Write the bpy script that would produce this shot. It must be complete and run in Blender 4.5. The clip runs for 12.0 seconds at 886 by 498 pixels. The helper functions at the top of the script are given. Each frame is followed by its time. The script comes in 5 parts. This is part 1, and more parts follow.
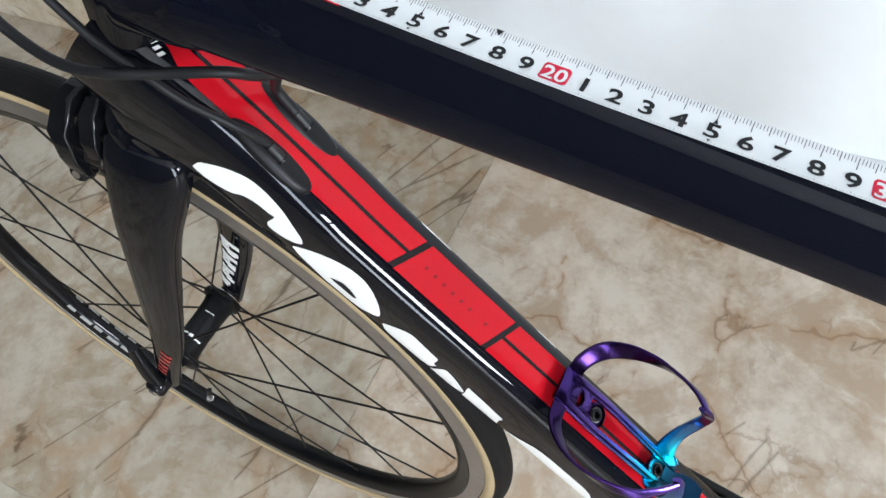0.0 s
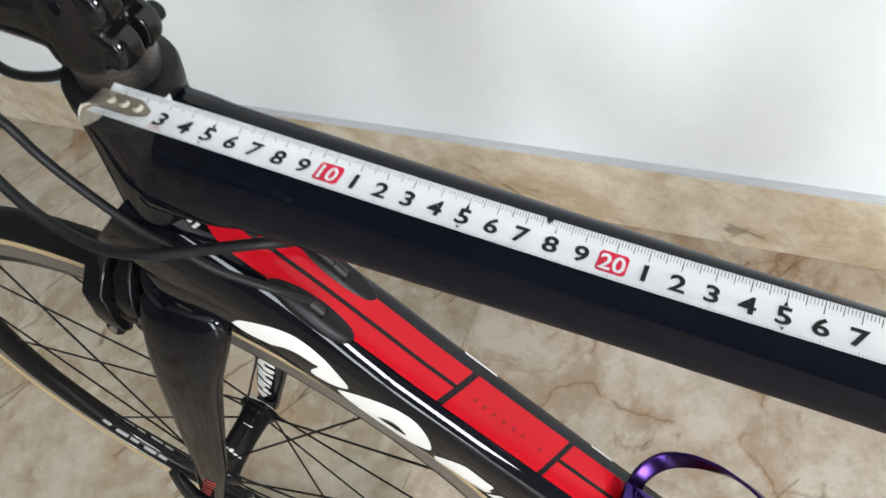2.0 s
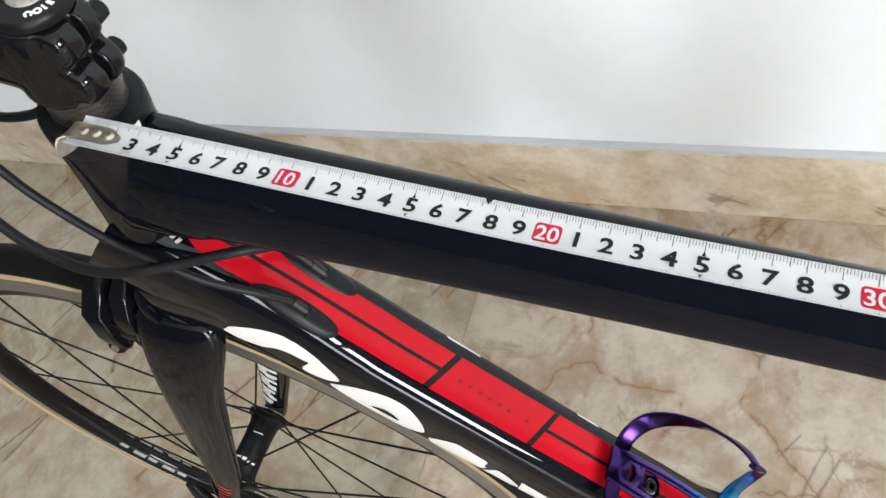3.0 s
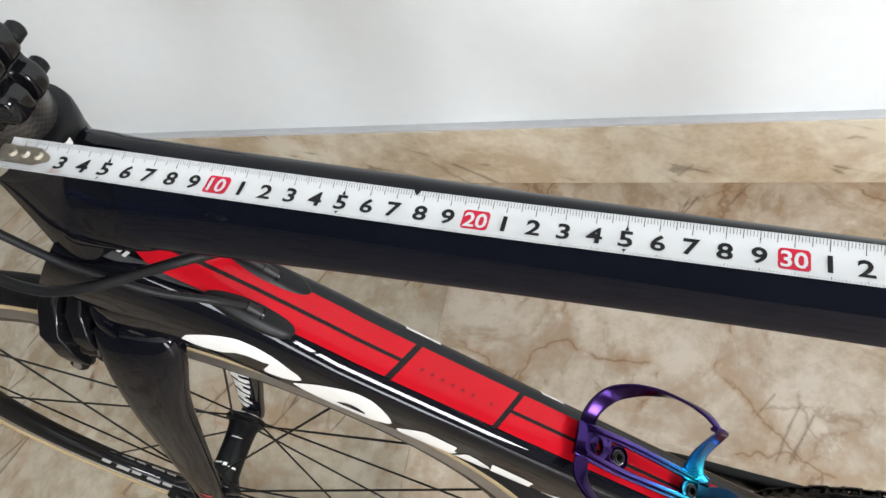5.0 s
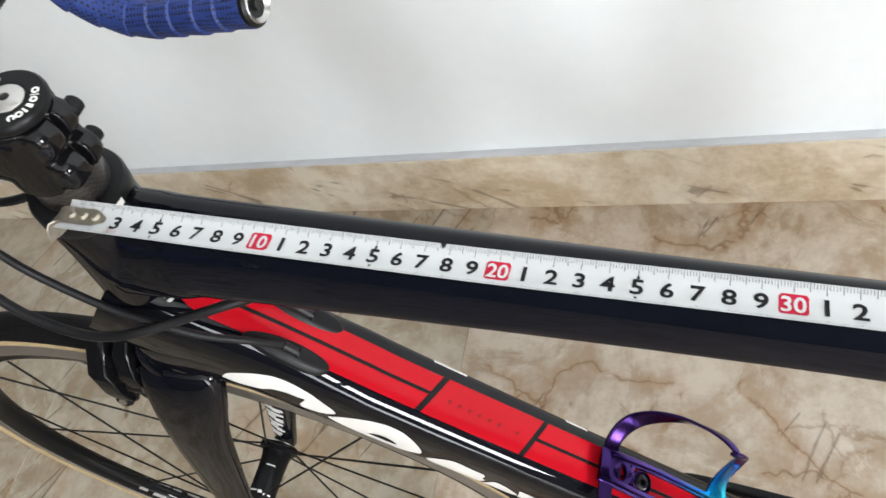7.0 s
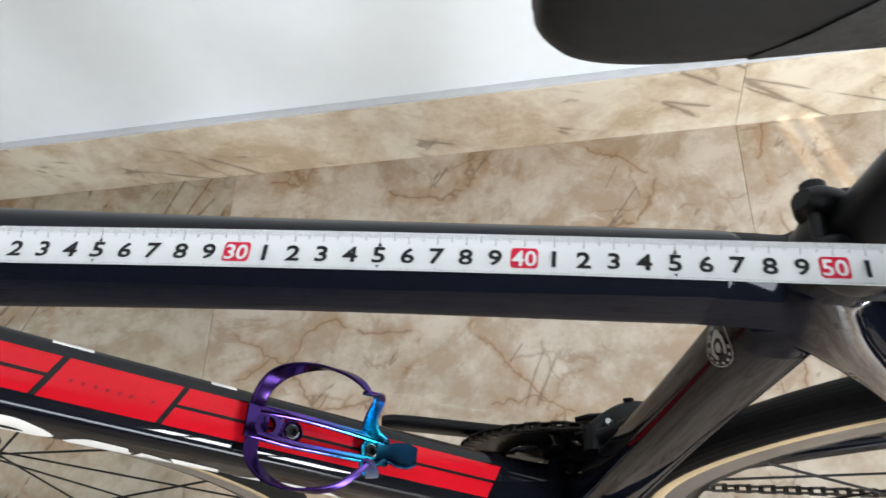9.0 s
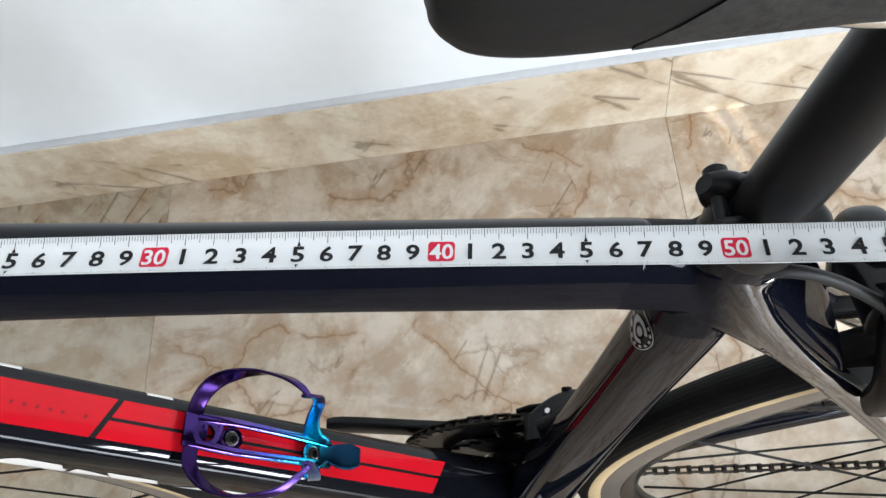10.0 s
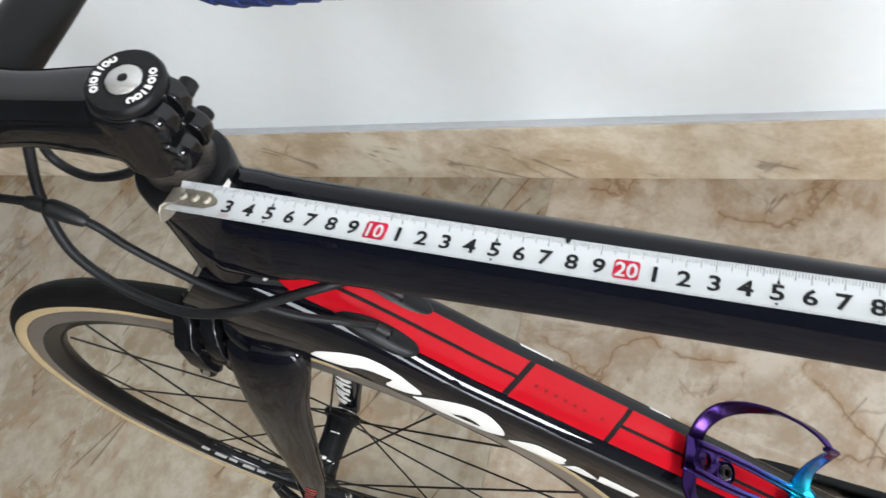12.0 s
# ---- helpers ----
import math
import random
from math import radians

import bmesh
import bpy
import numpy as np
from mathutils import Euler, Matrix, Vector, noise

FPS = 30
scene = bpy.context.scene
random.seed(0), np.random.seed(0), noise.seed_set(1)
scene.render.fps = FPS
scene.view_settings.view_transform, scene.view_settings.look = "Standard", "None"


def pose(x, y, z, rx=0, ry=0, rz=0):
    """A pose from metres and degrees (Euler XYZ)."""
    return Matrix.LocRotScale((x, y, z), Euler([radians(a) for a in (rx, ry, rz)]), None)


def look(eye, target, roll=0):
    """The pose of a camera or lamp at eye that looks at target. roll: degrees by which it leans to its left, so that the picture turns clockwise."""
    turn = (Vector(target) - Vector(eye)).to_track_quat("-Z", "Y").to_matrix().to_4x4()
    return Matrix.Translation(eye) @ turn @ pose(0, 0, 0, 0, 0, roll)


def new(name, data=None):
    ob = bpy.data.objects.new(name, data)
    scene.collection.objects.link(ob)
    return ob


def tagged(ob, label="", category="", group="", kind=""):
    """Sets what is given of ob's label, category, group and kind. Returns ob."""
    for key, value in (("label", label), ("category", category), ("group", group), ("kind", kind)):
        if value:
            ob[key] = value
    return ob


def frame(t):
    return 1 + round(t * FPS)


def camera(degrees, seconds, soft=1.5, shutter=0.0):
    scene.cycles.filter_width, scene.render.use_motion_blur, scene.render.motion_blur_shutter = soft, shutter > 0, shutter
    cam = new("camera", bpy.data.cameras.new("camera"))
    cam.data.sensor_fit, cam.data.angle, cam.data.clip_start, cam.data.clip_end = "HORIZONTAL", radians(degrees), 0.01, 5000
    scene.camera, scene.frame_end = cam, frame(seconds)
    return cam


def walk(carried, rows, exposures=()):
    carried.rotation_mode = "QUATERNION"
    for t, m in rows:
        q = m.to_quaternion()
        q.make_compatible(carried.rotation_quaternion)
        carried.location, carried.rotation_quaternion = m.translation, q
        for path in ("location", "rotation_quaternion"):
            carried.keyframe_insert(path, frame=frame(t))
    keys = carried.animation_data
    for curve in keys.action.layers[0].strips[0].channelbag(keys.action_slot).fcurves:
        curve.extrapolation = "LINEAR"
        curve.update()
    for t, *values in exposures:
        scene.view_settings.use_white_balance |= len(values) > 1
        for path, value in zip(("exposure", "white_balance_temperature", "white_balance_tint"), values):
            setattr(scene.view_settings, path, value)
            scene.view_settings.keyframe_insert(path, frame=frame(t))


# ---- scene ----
cam = camera(58.3, 12.0, soft=1.5, shutter=0.4)
PATH = [
    (0, (0.276, -0.168, 0.999), (-0.456, 0.707, -0.644), -16.6),
    (0.5, (0.274, -0.161, 0.998), (-0.453, 0.723, -0.642), -16.2),
    (1, (0.271, -0.154, 0.996), (-0.443, 0.742, -0.644), -16.1),
    (1.5, (0.264, -0.151, 0.998), (-0.469, 0.771, -0.618), -17.8),
    (2, (0.249, -0.131, 1.025), (-0.541, 0.81, -0.553), -21.9),
    (2.5, (0.263, -0.137, 1.035), (-0.544, 0.804, -0.535), -25.7),
    (3, (0.276, -0.141, 1.037), (-0.524, 0.796, -0.538), -27.9),
    (3.5, (0.279, -0.142, 1.04), (-0.507, 0.791, -0.546), -29.2),
    (5.5, (0.299, -0.137, 1.035), (-0.448, 0.788, -0.573), -31.6),
    (6, (0.303, -0.14, 1.035), (-0.468, 0.782, -0.564), -32.8),
    (6.5, (0.298, -0.137, 1.051), (-0.511, 0.802, -0.519), -33.5),
    (6.7, (0.297, -0.139, 1.064), (-0.521, 0.812, -0.493), -33.5),
    (8.3, (0.379, -0.13, 1.029), (-0.187, 0.803, -0.647), -29.3),
    (8.5, (0.396, -0.128, 1.029), (-0.118, 0.798, -0.667), -28.0),
    (9, (0.427, -0.131, 1.032), (0.036, 0.792, -0.698), -24.6),
    (9.5, (0.437, -0.135, 1.033), (0.123, 0.788, -0.713), -22.2),
    (10, (0.438, -0.135, 1.033), (0.174, 0.789, -0.721), -20.9),
    (10.5, (0.432, -0.133, 1.031), (0.154, 0.782, -0.725), -22.3),
    (11, (0.377, -0.132, 1.03), (-0.127, 0.747, -0.695), -31.6),
    (11.5, (0.294, -0.133, 1.054), (-0.48, 0.729, -0.576), -36.9),
    (12, (0.268, -0.132, 1.072), (-0.621, 0.715, -0.507), -36.8),
]
LIGHT = [(0, 0.0, 6000, 9), (1, 0.02, 6060, 9), (2, -0.04, 6370, 10), (3.5, -0.01, 6470, 11), (6.5, -0.01, 6510, 11), (8.5, -0.07, 6360, 10), (10.5, 0.0, 6150, 10), (12, 0.02, 6310, 10)]
walk(cam, [(t, look(eye, target, roll)) for t, eye, target, roll in PATH], LIGHT)

# ---- world, sun, large lights ----
world = bpy.data.worlds.new("sky")
scene.world = world
world.use_nodes = True
wn = world.node_tree.nodes
sky = wn.new("ShaderNodeTexSky")
sky.sky_type, sky.sun_disc = "NISHITA", False
sky.sun_elevation, sky.sun_rotation = radians(23), radians(161)
wn["Background"].inputs["Strength"].default_value = 0.10
world.node_tree.links.new(sky.outputs[0], wn["Background"].inputs["Color"])


def area_lamp(name, m, sx, sy, watts, colour):
    data = bpy.data.lights.new(name, "AREA")
    data.shape, data.size, data.size_y, data.energy, data.color = "RECTANGLE", sx, sy, watts, colour
    ob = new(name, data)
    ob.matrix_world = m
    return ob


ROOM = dict(x0=-2.2, x1=2.9, y0=-3.4, y1=0.6035, z1=2.7)
WIN_S = (1.50, 2.35, 0.04, 2.25)   # x0, x1, z0, z1 in the wall behind the camera
WIN_E = (-2.05, -1.1, 0.95, 1.95)  # y0, y1, z0, z1 in the wall at the bicycle's tail
area_lamp("window_light", look((1.925, ROOM["y0"] - 0.02, 1.14), (0.6, 0.6, 0.9)), 0.82, 2.18, 106, (0.88, 0.94, 1.0))
area_lamp("side_window_light", look((ROOM["x1"] + 0.11, -1.575, 1.45), (0.0, -1.575, 1.45)), 0.93, 0.98, 186, (0.95, 0.975, 1.0))
sun = new("sun", bpy.data.lights.new("sun", "SUN"))
sun.data.energy, sun.data.angle, sun.data.color = 5.0, radians(0.12), (1.0, 0.92, 0.80)
sun.matrix_world = look((0.34, -1.0, 0.45), (0, 0, 0))

# ---- materials ----
def material(name):
    m = bpy.data.materials.new(name)
    m.use_nodes = True
    return m, m.node_tree.nodes, m.node_tree.links, m.node_tree.nodes["Principled BSDF"]


def node(nodes, kind, **values):
    n = nodes.new(kind)
    for key, value in values.items():
        n.inputs[key.replace("_", " ")].default_value = value
    return n


def ramp(nodes, stops):
    n = nodes.new("ShaderNodeValToRGB")
    while len(n.color_ramp.elements) < len(stops):
        n.color_ramp.elements.new(0.5)
    for e, (p, c) in zip(n.color_ramp.elements, stops):
        e.position, e.color = p, (c if len(c) == 4 else (*c, 1))
    return n


def paint(name, colour, rough, metal=0.0, coat=0.0, grain=0.06, scale=60.0, bump=0.0, spread=0.06, coat_rough=0.04, spec=0.5):
    """A plain surface with fine variation in tone and gloss, and a little relief."""
    m, n, l, b = material(name)
    co = n.new("ShaderNodeTexCoord")
    fine = node(n, "ShaderNodeTexNoise", Scale=scale, Detail=4.0)
    wide = node(n, "ShaderNodeTexNoise", Scale=scale / 9, Detail=2.0)
    for t in (fine, wide):
        l.new(co.outputs["Object"], t.inputs["Vector"])
    add = n.new("ShaderNodeMath")
    l.new(fine.outputs["Fac"], add.inputs[0]), l.new(wide.outputs["Fac"], add.inputs[1])
    dark, light = [max(0, c * (1 - grain)) for c in colour], [c * (1 + grain) for c in colour]
    r = ramp(n, [(0.3, dark), (0.7, light)])
    half = n.new("ShaderNodeMath")
    half.operation, half.inputs[1].default_value = "MULTIPLY", 0.5
    l.new(add.outputs[0], half.inputs[0]), l.new(half.outputs[0], r.inputs[0])
    l.new(r.outputs[0], b.inputs["Base Color"])
    g = n.new("ShaderNodeMapRange")
    g.inputs["To Min"].default_value, g.inputs["To Max"].default_value = max(0.01, rough - spread), rough + spread
    l.new(wide.outputs["Fac"], g.inputs["Value"]), l.new(g.outputs[0], b.inputs["Roughness"])
    b.inputs["Metallic"].default_value = metal
    b.inputs["Coat Weight"].default_value, b.inputs["Coat Roughness"].default_value = coat, coat_rough
    b.inputs["Specular IOR Level"].default_value = spec
    if bump:
        k = node(n, "ShaderNodeBump", Strength=bump, Distance=0.0006)
        l.new(fine.outputs["Fac"], k.inputs["Height"]), l.new(k.outputs[0], b.inputs["Normal"])
    return m


def marble(name, pale, mid, dark, vein, scale, streak, rough, veins):
    """Polished stone: clouds and blots at three scales, crossed by broken veins and slanting streaks. Each piece takes its own stretch."""
    m, n, l, b = material(name)
    co, info = n.new("ShaderNodeTexCoord"), n.new("ShaderNodeObjectInfo")
    rnd = n.new("ShaderNodeVectorMath")
    rnd.operation, rnd.inputs["Scale"].default_value = "SCALE", 7.0
    l.new(info.outputs["Random"], rnd.inputs[0])
    shift = n.new("ShaderNodeVectorMath")
    l.new(co.outputs["Object"], shift.inputs[0]), l.new(rnd.outputs[0], shift.inputs[1])
    mp = n.new("ShaderNodeMapping")
    mp.vector_type = "TEXTURE"
    mp.inputs["Rotation"].default_value, mp.inputs["Scale"].default_value = streak
    l.new(shift.outputs[0], mp.inputs["Vector"])
    plain, slanted = shift.outputs[0], mp.outputs[0]

    def noise(vector, size, detail, rough, bend):
        t = node(n, "ShaderNodeTexNoise", Scale=size, Detail=detail, Roughness=rough, Distortion=bend)
        l.new(vector, t.inputs["Vector"])
        return t.outputs["Fac"]

    def sums(a, b, op, k=None):
        t = n.new("ShaderNodeMath")
        t.operation = op
        l.new(a, t.inputs[0])
        if b is not None:
            l.new(b, t.inputs[1])
        if k is not None:
            t.inputs[1].default_value = k
        return t.outputs[0]

    clouds = noise(plain, scale * 2.3, 7.0, 0.62, 0.7)
    bent = n.new("ShaderNodeVectorMath")
    bent.operation, bent.inputs[1].default_value = "MULTIPLY_ADD", (0.03, 0.03, 0.03)
    wob = node(n, "ShaderNodeTexNoise", Scale=scale * 8, Detail=3.0)
    l.new(plain, wob.inputs["Vector"]), l.new(wob.outputs["Color"], bent.inputs[0]), l.new(plain, bent.inputs[2])
    cells = node(n, "ShaderNodeTexVoronoi", Scale=scale * 15)
    cells.feature = "SMOOTH_F1"
    l.new(bent.outputs[0], cells.inputs["Vector"])
    pebble = sums(sums(cells.outputs["Distance"], None, "MULTIPLY", -0.13), None, "ADD", 0.055)
    tone = sums(sums(clouds, None, "MULTIPLY", 0.54), sums(sums(noise(plain, scale * 8, 6.0, 0.66, 0.4), None, "MULTIPLY", 0.32), sums(noise(plain, scale * 45, 4.0, 0.6, 0.0), None, "MULTIPLY", 0.14), "ADD"), "ADD")
    tone = sums(tone, pebble, "ADD")
    base = ramp(n, [(0.41, dark), (0.490, mid), (0.570, pale)])
    l.new(tone, base.inputs[0])
    last = base.outputs[0]
    for slant, size, bend, core, amount, lo, hi, tint in veins:
        vector, size = (slanted, size) if slant else (plain, scale * size)
        warp = node(n, "ShaderNodeTexNoise", Scale=size * 1.8, Detail=4.0, Roughness=0.6)
        l.new(vector, warp.inputs["Vector"])
        bow = n.new("ShaderNodeVectorMath")
        bow.operation, bow.inputs[1].default_value = "MULTIPLY_ADD", (bend / size,) * 3
        l.new(warp.outputs["Color"], bow.inputs[0]), l.new(vector, bow.inputs[2])
        crack = node(n, "ShaderNodeTexVoronoi", Scale=size)
        crack.feature = "DISTANCE_TO_EDGE"
        l.new(bow.outputs[0], crack.inputs["Vector"])
        gate = ramp(n, [(lo, (1, 1, 1)), (hi, (0, 0, 0))])
        l.new(noise(plain, scale * 2.4, 3.0, 0.55, 0.3), gate.inputs[0])
        edge = sums(crack.outputs["Distance"], sums(gate.outputs[0], None, "MULTIPLY", 0.12), "ADD")
        line = ramp(n, [(0.0, (amount,) * 3), (core, (amount * 0.8,) * 3), (core * 1.8, (amount * 0.25,) * 3), (core * 4.5, (0, 0, 0))])
        l.new(edge, line.inputs[0])
        blend = n.new("ShaderNodeMix")
        blend.data_type = "RGBA"
        blend.inputs[7].default_value = (*vein[tint], 1)
        l.new(line.outputs[0], blend.inputs[0]), l.new(last, blend.inputs[6])
        last = blend.outputs[2]
    l.new(last, b.inputs["Base Color"])
    g = n.new("ShaderNodeMapRange")
    g.inputs["To Min"].default_value, g.inputs["To Max"].default_value = rough - 0.06, rough + 0.1
    l.new(clouds, g.inputs["Value"]), l.new(g.outputs[0], b.inputs["Roughness"])
    b.inputs["IOR"].default_value = 1.5
    return m


# slanting or not, size, bend, core width, strength, where it fades out and is full, tint
CRACKED = ((0, 1.7, 0.45, 0.040, 0.52, 0.38, 0.54, 2), (0, 1.7, 0.45, 0.0062, 0.78, 0.38, 0.50, 1), (0, 4.2, 0.50, 0.0120, 0.48, 0.48, 0.58, 1), (1, 1.0, 0.22, 0.010, 0.60, 0.54, 0.60, 0))
STREAKED = ((0, 1.9, 0.45, 0.040, 0.48, 0.40, 0.56, 2), (0, 4.0, 0.50, 0.0120, 0.45, 0.50, 0.58, 1), (1, 0.9, 0.22, 0.011, 0.80, 0.46, 0.55, 0))
SKIRT_VEINS = ((0, 1.7, 0.45, 0.035, 0.34, 0.44, 0.58, 2), (0, 2.6, 0.45, 0.0100, 0.55, 0.50, 0.58, 1), (1, 1.0, 0.20, 0.020, 0.72, 0.46, 0.55, 0))
BROWNS = ((0.115, 0.070, 0.036), (0.215, 0.122, 0.058), (0.350, 0.215, 0.115))
FLOOR = marble("polished_marble", (0.554, 0.483, 0.394), (0.452, 0.370, 0.280), (0.367, 0.271, 0.184), BROWNS, 2.6, ((0.0, 0.0, 1.05), (0.34, 0.055, 0.1)), 0.26, CRACKED)
# olive streaked tiles, darkened further for the light's fall-off on the left
OLIVE = marble("dimmed_streaked_marble", (0.464, 0.412, 0.327), (0.385, 0.323, 0.239), (0.317, 0.246, 0.166), BROWNS, 2.6, ((0.0, 0.0, 1.05), (0.34, 0.055, 0.1)), 0.26, STREAKED)
SKIRT = marble("skirting_marble", (0.705, 0.630, 0.495), (0.600, 0.500, 0.365), (0.475, 0.367, 0.238), ((0.140, 0.088, 0.046), (0.250, 0.155, 0.080), (0.380, 0.255, 0.148)), 2.2, ((0.0, 0.48, 0.0), (0.34, 0.1, 0.060)), 0.30, SKIRT_VEINS)
GROUT = paint("grout", (0.40, 0.335, 0.265), 0.9, grain=0.15, scale=200)
LEDGE = paint("grey_caulk", (0.55, 0.56, 0.57), 0.6, grain=0.08, scale=40, bump=0.2)
# grey for surfaces out of view, kept low to dim the lacquer's reflections
GREYWALL = paint("unseen_grey", (0.20, 0.193, 0.186), 0.8, grain=0.04, scale=30, bump=0.1)
# unseen walls darkened so reflections stay dark and bounce on the left drops
DARKWALL = paint("unseen_dark_grey", (0.065, 0.066, 0.072), 0.8, grain=0.04, scale=30, bump=0.1)
WALL = paint("white_emulsion", (0.838, 0.868, 0.868), 0.75, grain=0.02, scale=35, bump=0.12)
CEIL = paint("ceiling_paint", (0.78, 0.78, 0.77), 0.85, grain=0.02, scale=20)
ALU = paint("window_aluminium", (0.6, 0.61, 0.62), 0.4, metal=0.6)
NAVY = paint("navy_black_lacquer", (0.0030, 0.0036, 0.0066), 0.5, coat=0.44, grain=0.2, scale=30, coat_rough=0.015, spec=0.0)
CHARCOAL = paint("satin_charcoal", (0.0055, 0.0055, 0.006), 0.40, coat=0.0, grain=0.15, scale=40, spec=0.17)
# navy lacquer with its coat raised to put brighter reflections on some tubes
NAVY_SHEEN = paint("navy_lacquer_raised_sheen", (0.0030, 0.0033, 0.0050), 0.5, coat=0.52, grain=0.2, scale=30, coat_rough=0.012, spec=0.0)
GLOSS = paint("gloss_black_carbon", (0.004, 0.004, 0.0045), 0.5, coat=0.62, grain=0.2, scale=50, coat_rough=0.03, spec=0.0)
BLACK = paint("black_alloy", (0.0038, 0.0038, 0.0043), 0.5, coat=0.30, grain=0.2, scale=80, coat_rough=0.05, spec=0.03)
PLASTIC = paint("black_plastic", (0.006, 0.006, 0.006), 0.45, grain=0.2, scale=120, bump=0.1, spec=0.3)
RUBBER = paint("tyre_rubber", (0.0068, 0.0062, 0.0060), 0.65, grain=0.25, scale=220, bump=0.3, spec=0.09)
TAN = paint("tan_sidewall", (0.35, 0.262, 0.142), 0.7, grain=0.14, scale=160, bump=0.2)
TRACK = paint("machined_brake_track", (0.24, 0.22, 0.20), 0.42, metal=0.8, grain=0.15, scale=150)
HOOKPLATE = paint("worn_nickel_plate", (0.46, 0.42, 0.34), 0.34, metal=0.75, grain=0.25, scale=300, bump=0.1)
STEEL = paint("brushed_steel", (0.55, 0.54, 0.52), 0.28, metal=1.0, grain=0.12, scale=150)
RED = paint("red_lacquer", (0.345, 0.0050, 0.0105), 0.5, coat=0.28, grain=0.04, scale=20, coat_rough=0.04, spec=0.0)
PANELLINE = paint("black_panel_print", (0.006, 0.005, 0.005), 0.5, coat=0.12, grain=0.1, scale=40, spec=0.1)
PRINT = paint("dull_red_print", (0.26, 0.022, 0.020), 0.45)
DASH = paint("dark_red_print", (0.14, 0.005, 0.008), 0.5, spec=0.1)
WHITE = paint("white_print", (0.78, 0.77, 0.74), 0.4, coat=0.4, grain=0.03)
BLADE = paint("white_tape_enamel", (0.535, 0.55, 0.555), 0.30, coat=0.25, grain=0.025, scale=90, bump=0.05)
INK = paint("black_ink", (0.010, 0.010, 0.011), 0.6, spec=0.15)
REDINK = paint("red_ink", (0.46, 0.008, 0.034), 0.5, spec=0.2)
FAINT = paint("faded_red_ink", (0.55, 0.25, 0.24), 0.5)
SADDLE = paint("saddle_cover", (0.0085, 0.0085, 0.0085), 0.5, grain=0.15, scale=260, bump=0.3, spec=0.2)
FABRIC = paint("saddle_side_weave", (0.020, 0.0195, 0.018), 0.7, grain=0.6, scale=420, bump=0.7, spec=0.3)
CABLE = paint("cable_housing", (0.0075, 0.0075, 0.008), 0.5, grain=0.15, scale=90, spec=0.2)
SPOKE = paint("black_spoke_steel", (0.006, 0.005, 0.004), 0.5, grain=0.2, scale=80, spec=0.12)
CHAIN = paint("oiled_chain_steel", (0.034, 0.029, 0.025), 0.45, metal=0.9, grain=0.4, scale=140)
GREY = paint("grey_print", (0.26, 0.255, 0.24), 0.4)


def lug_lacquer():
    """The bicycle's lacquer, its coat raised towards the stays to paint their bright sheen."""
    m = paint("navy_lacquer_rising_sheen", (0.0030, 0.0036, 0.0066), 0.5, coat=0.3, grain=0.2, scale=30, coat_rough=0.015, spec=0.0)
    n, l = m.node_tree.nodes, m.node_tree.links
    co, sep, mr = n.new("ShaderNodeTexCoord"), n.new("ShaderNodeSeparateXYZ"), n.new("ShaderNodeMapRange")
    for key, value in (("From Min", 0.499), ("From Max", 0.520), ("To Min", 0.10), ("To Max", 1.0)):
        mr.inputs[key].default_value = value
    l.new(co.outputs["Object"], sep.inputs[0]), l.new(sep.outputs["X"], mr.inputs["Value"])
    l.new(mr.outputs[0], n["Principled BSDF"].inputs["Coat Weight"])
    return m


LUG = lug_lacquer()
# full coat: a painted-in sheen for the stays' reflection of sunlit floor
STAY = paint("stay_lacquer_boosted_sheen", (0.0034, 0.0040, 0.0064), 0.5, coat=1.0, grain=0.2, scale=30, coat_rough=0.012, spec=0.0)
# coat IOR set above clear lacquer's to brighten the stays' reflections
for m in (LUG, STAY):
    m.node_tree.nodes["Principled BSDF"].inputs["Coat IOR"].default_value = 2.2


def anodised(name, violets, rough):
    """Oil-slick anodising that runs from violet at the ring to turquoise at the lower bolt."""
    m, n, l, b = material(name)
    co = n.new("ShaderNodeTexCoord")
    sep = n.new("ShaderNodeSeparateXYZ")
    l.new(co.outputs["Object"], sep.inputs[0])
    w = node(n, "ShaderNodeTexNoise", Scale=25.0, Detail=2.0)
    l.new(co.outputs["Object"], w.inputs["Vector"])
    add = n.new("ShaderNodeMath")
    add.operation, add.inputs[1].default_value = "MULTIPLY_ADD", 0.022
    l.new(w.outputs["Fac"], add.inputs[0]), l.new(sep.outputs["X"], add.inputs[2])
    mr = n.new("ShaderNodeMapRange")
    mr.inputs["From Min"].default_value, mr.inputs["From Max"].default_value = -0.02, 0.13
    l.new(add.outputs[0], mr.inputs["Value"])
    r = ramp(n, violets + [(0.50, (0.05, 0.25, 0.55)), (0.60, (0.02, 0.50, 0.66)), (0.645, (0.010, 0.11, 0.19)), (0.71, (0.006, 0.022, 0.048))])
    l.new(mr.outputs[0], r.inputs[0]), l.new(r.outputs[0], b.inputs["Base Color"])
    b.inputs["Metallic"].default_value, b.inputs["Roughness"].default_value = 1.0, rough
    return m


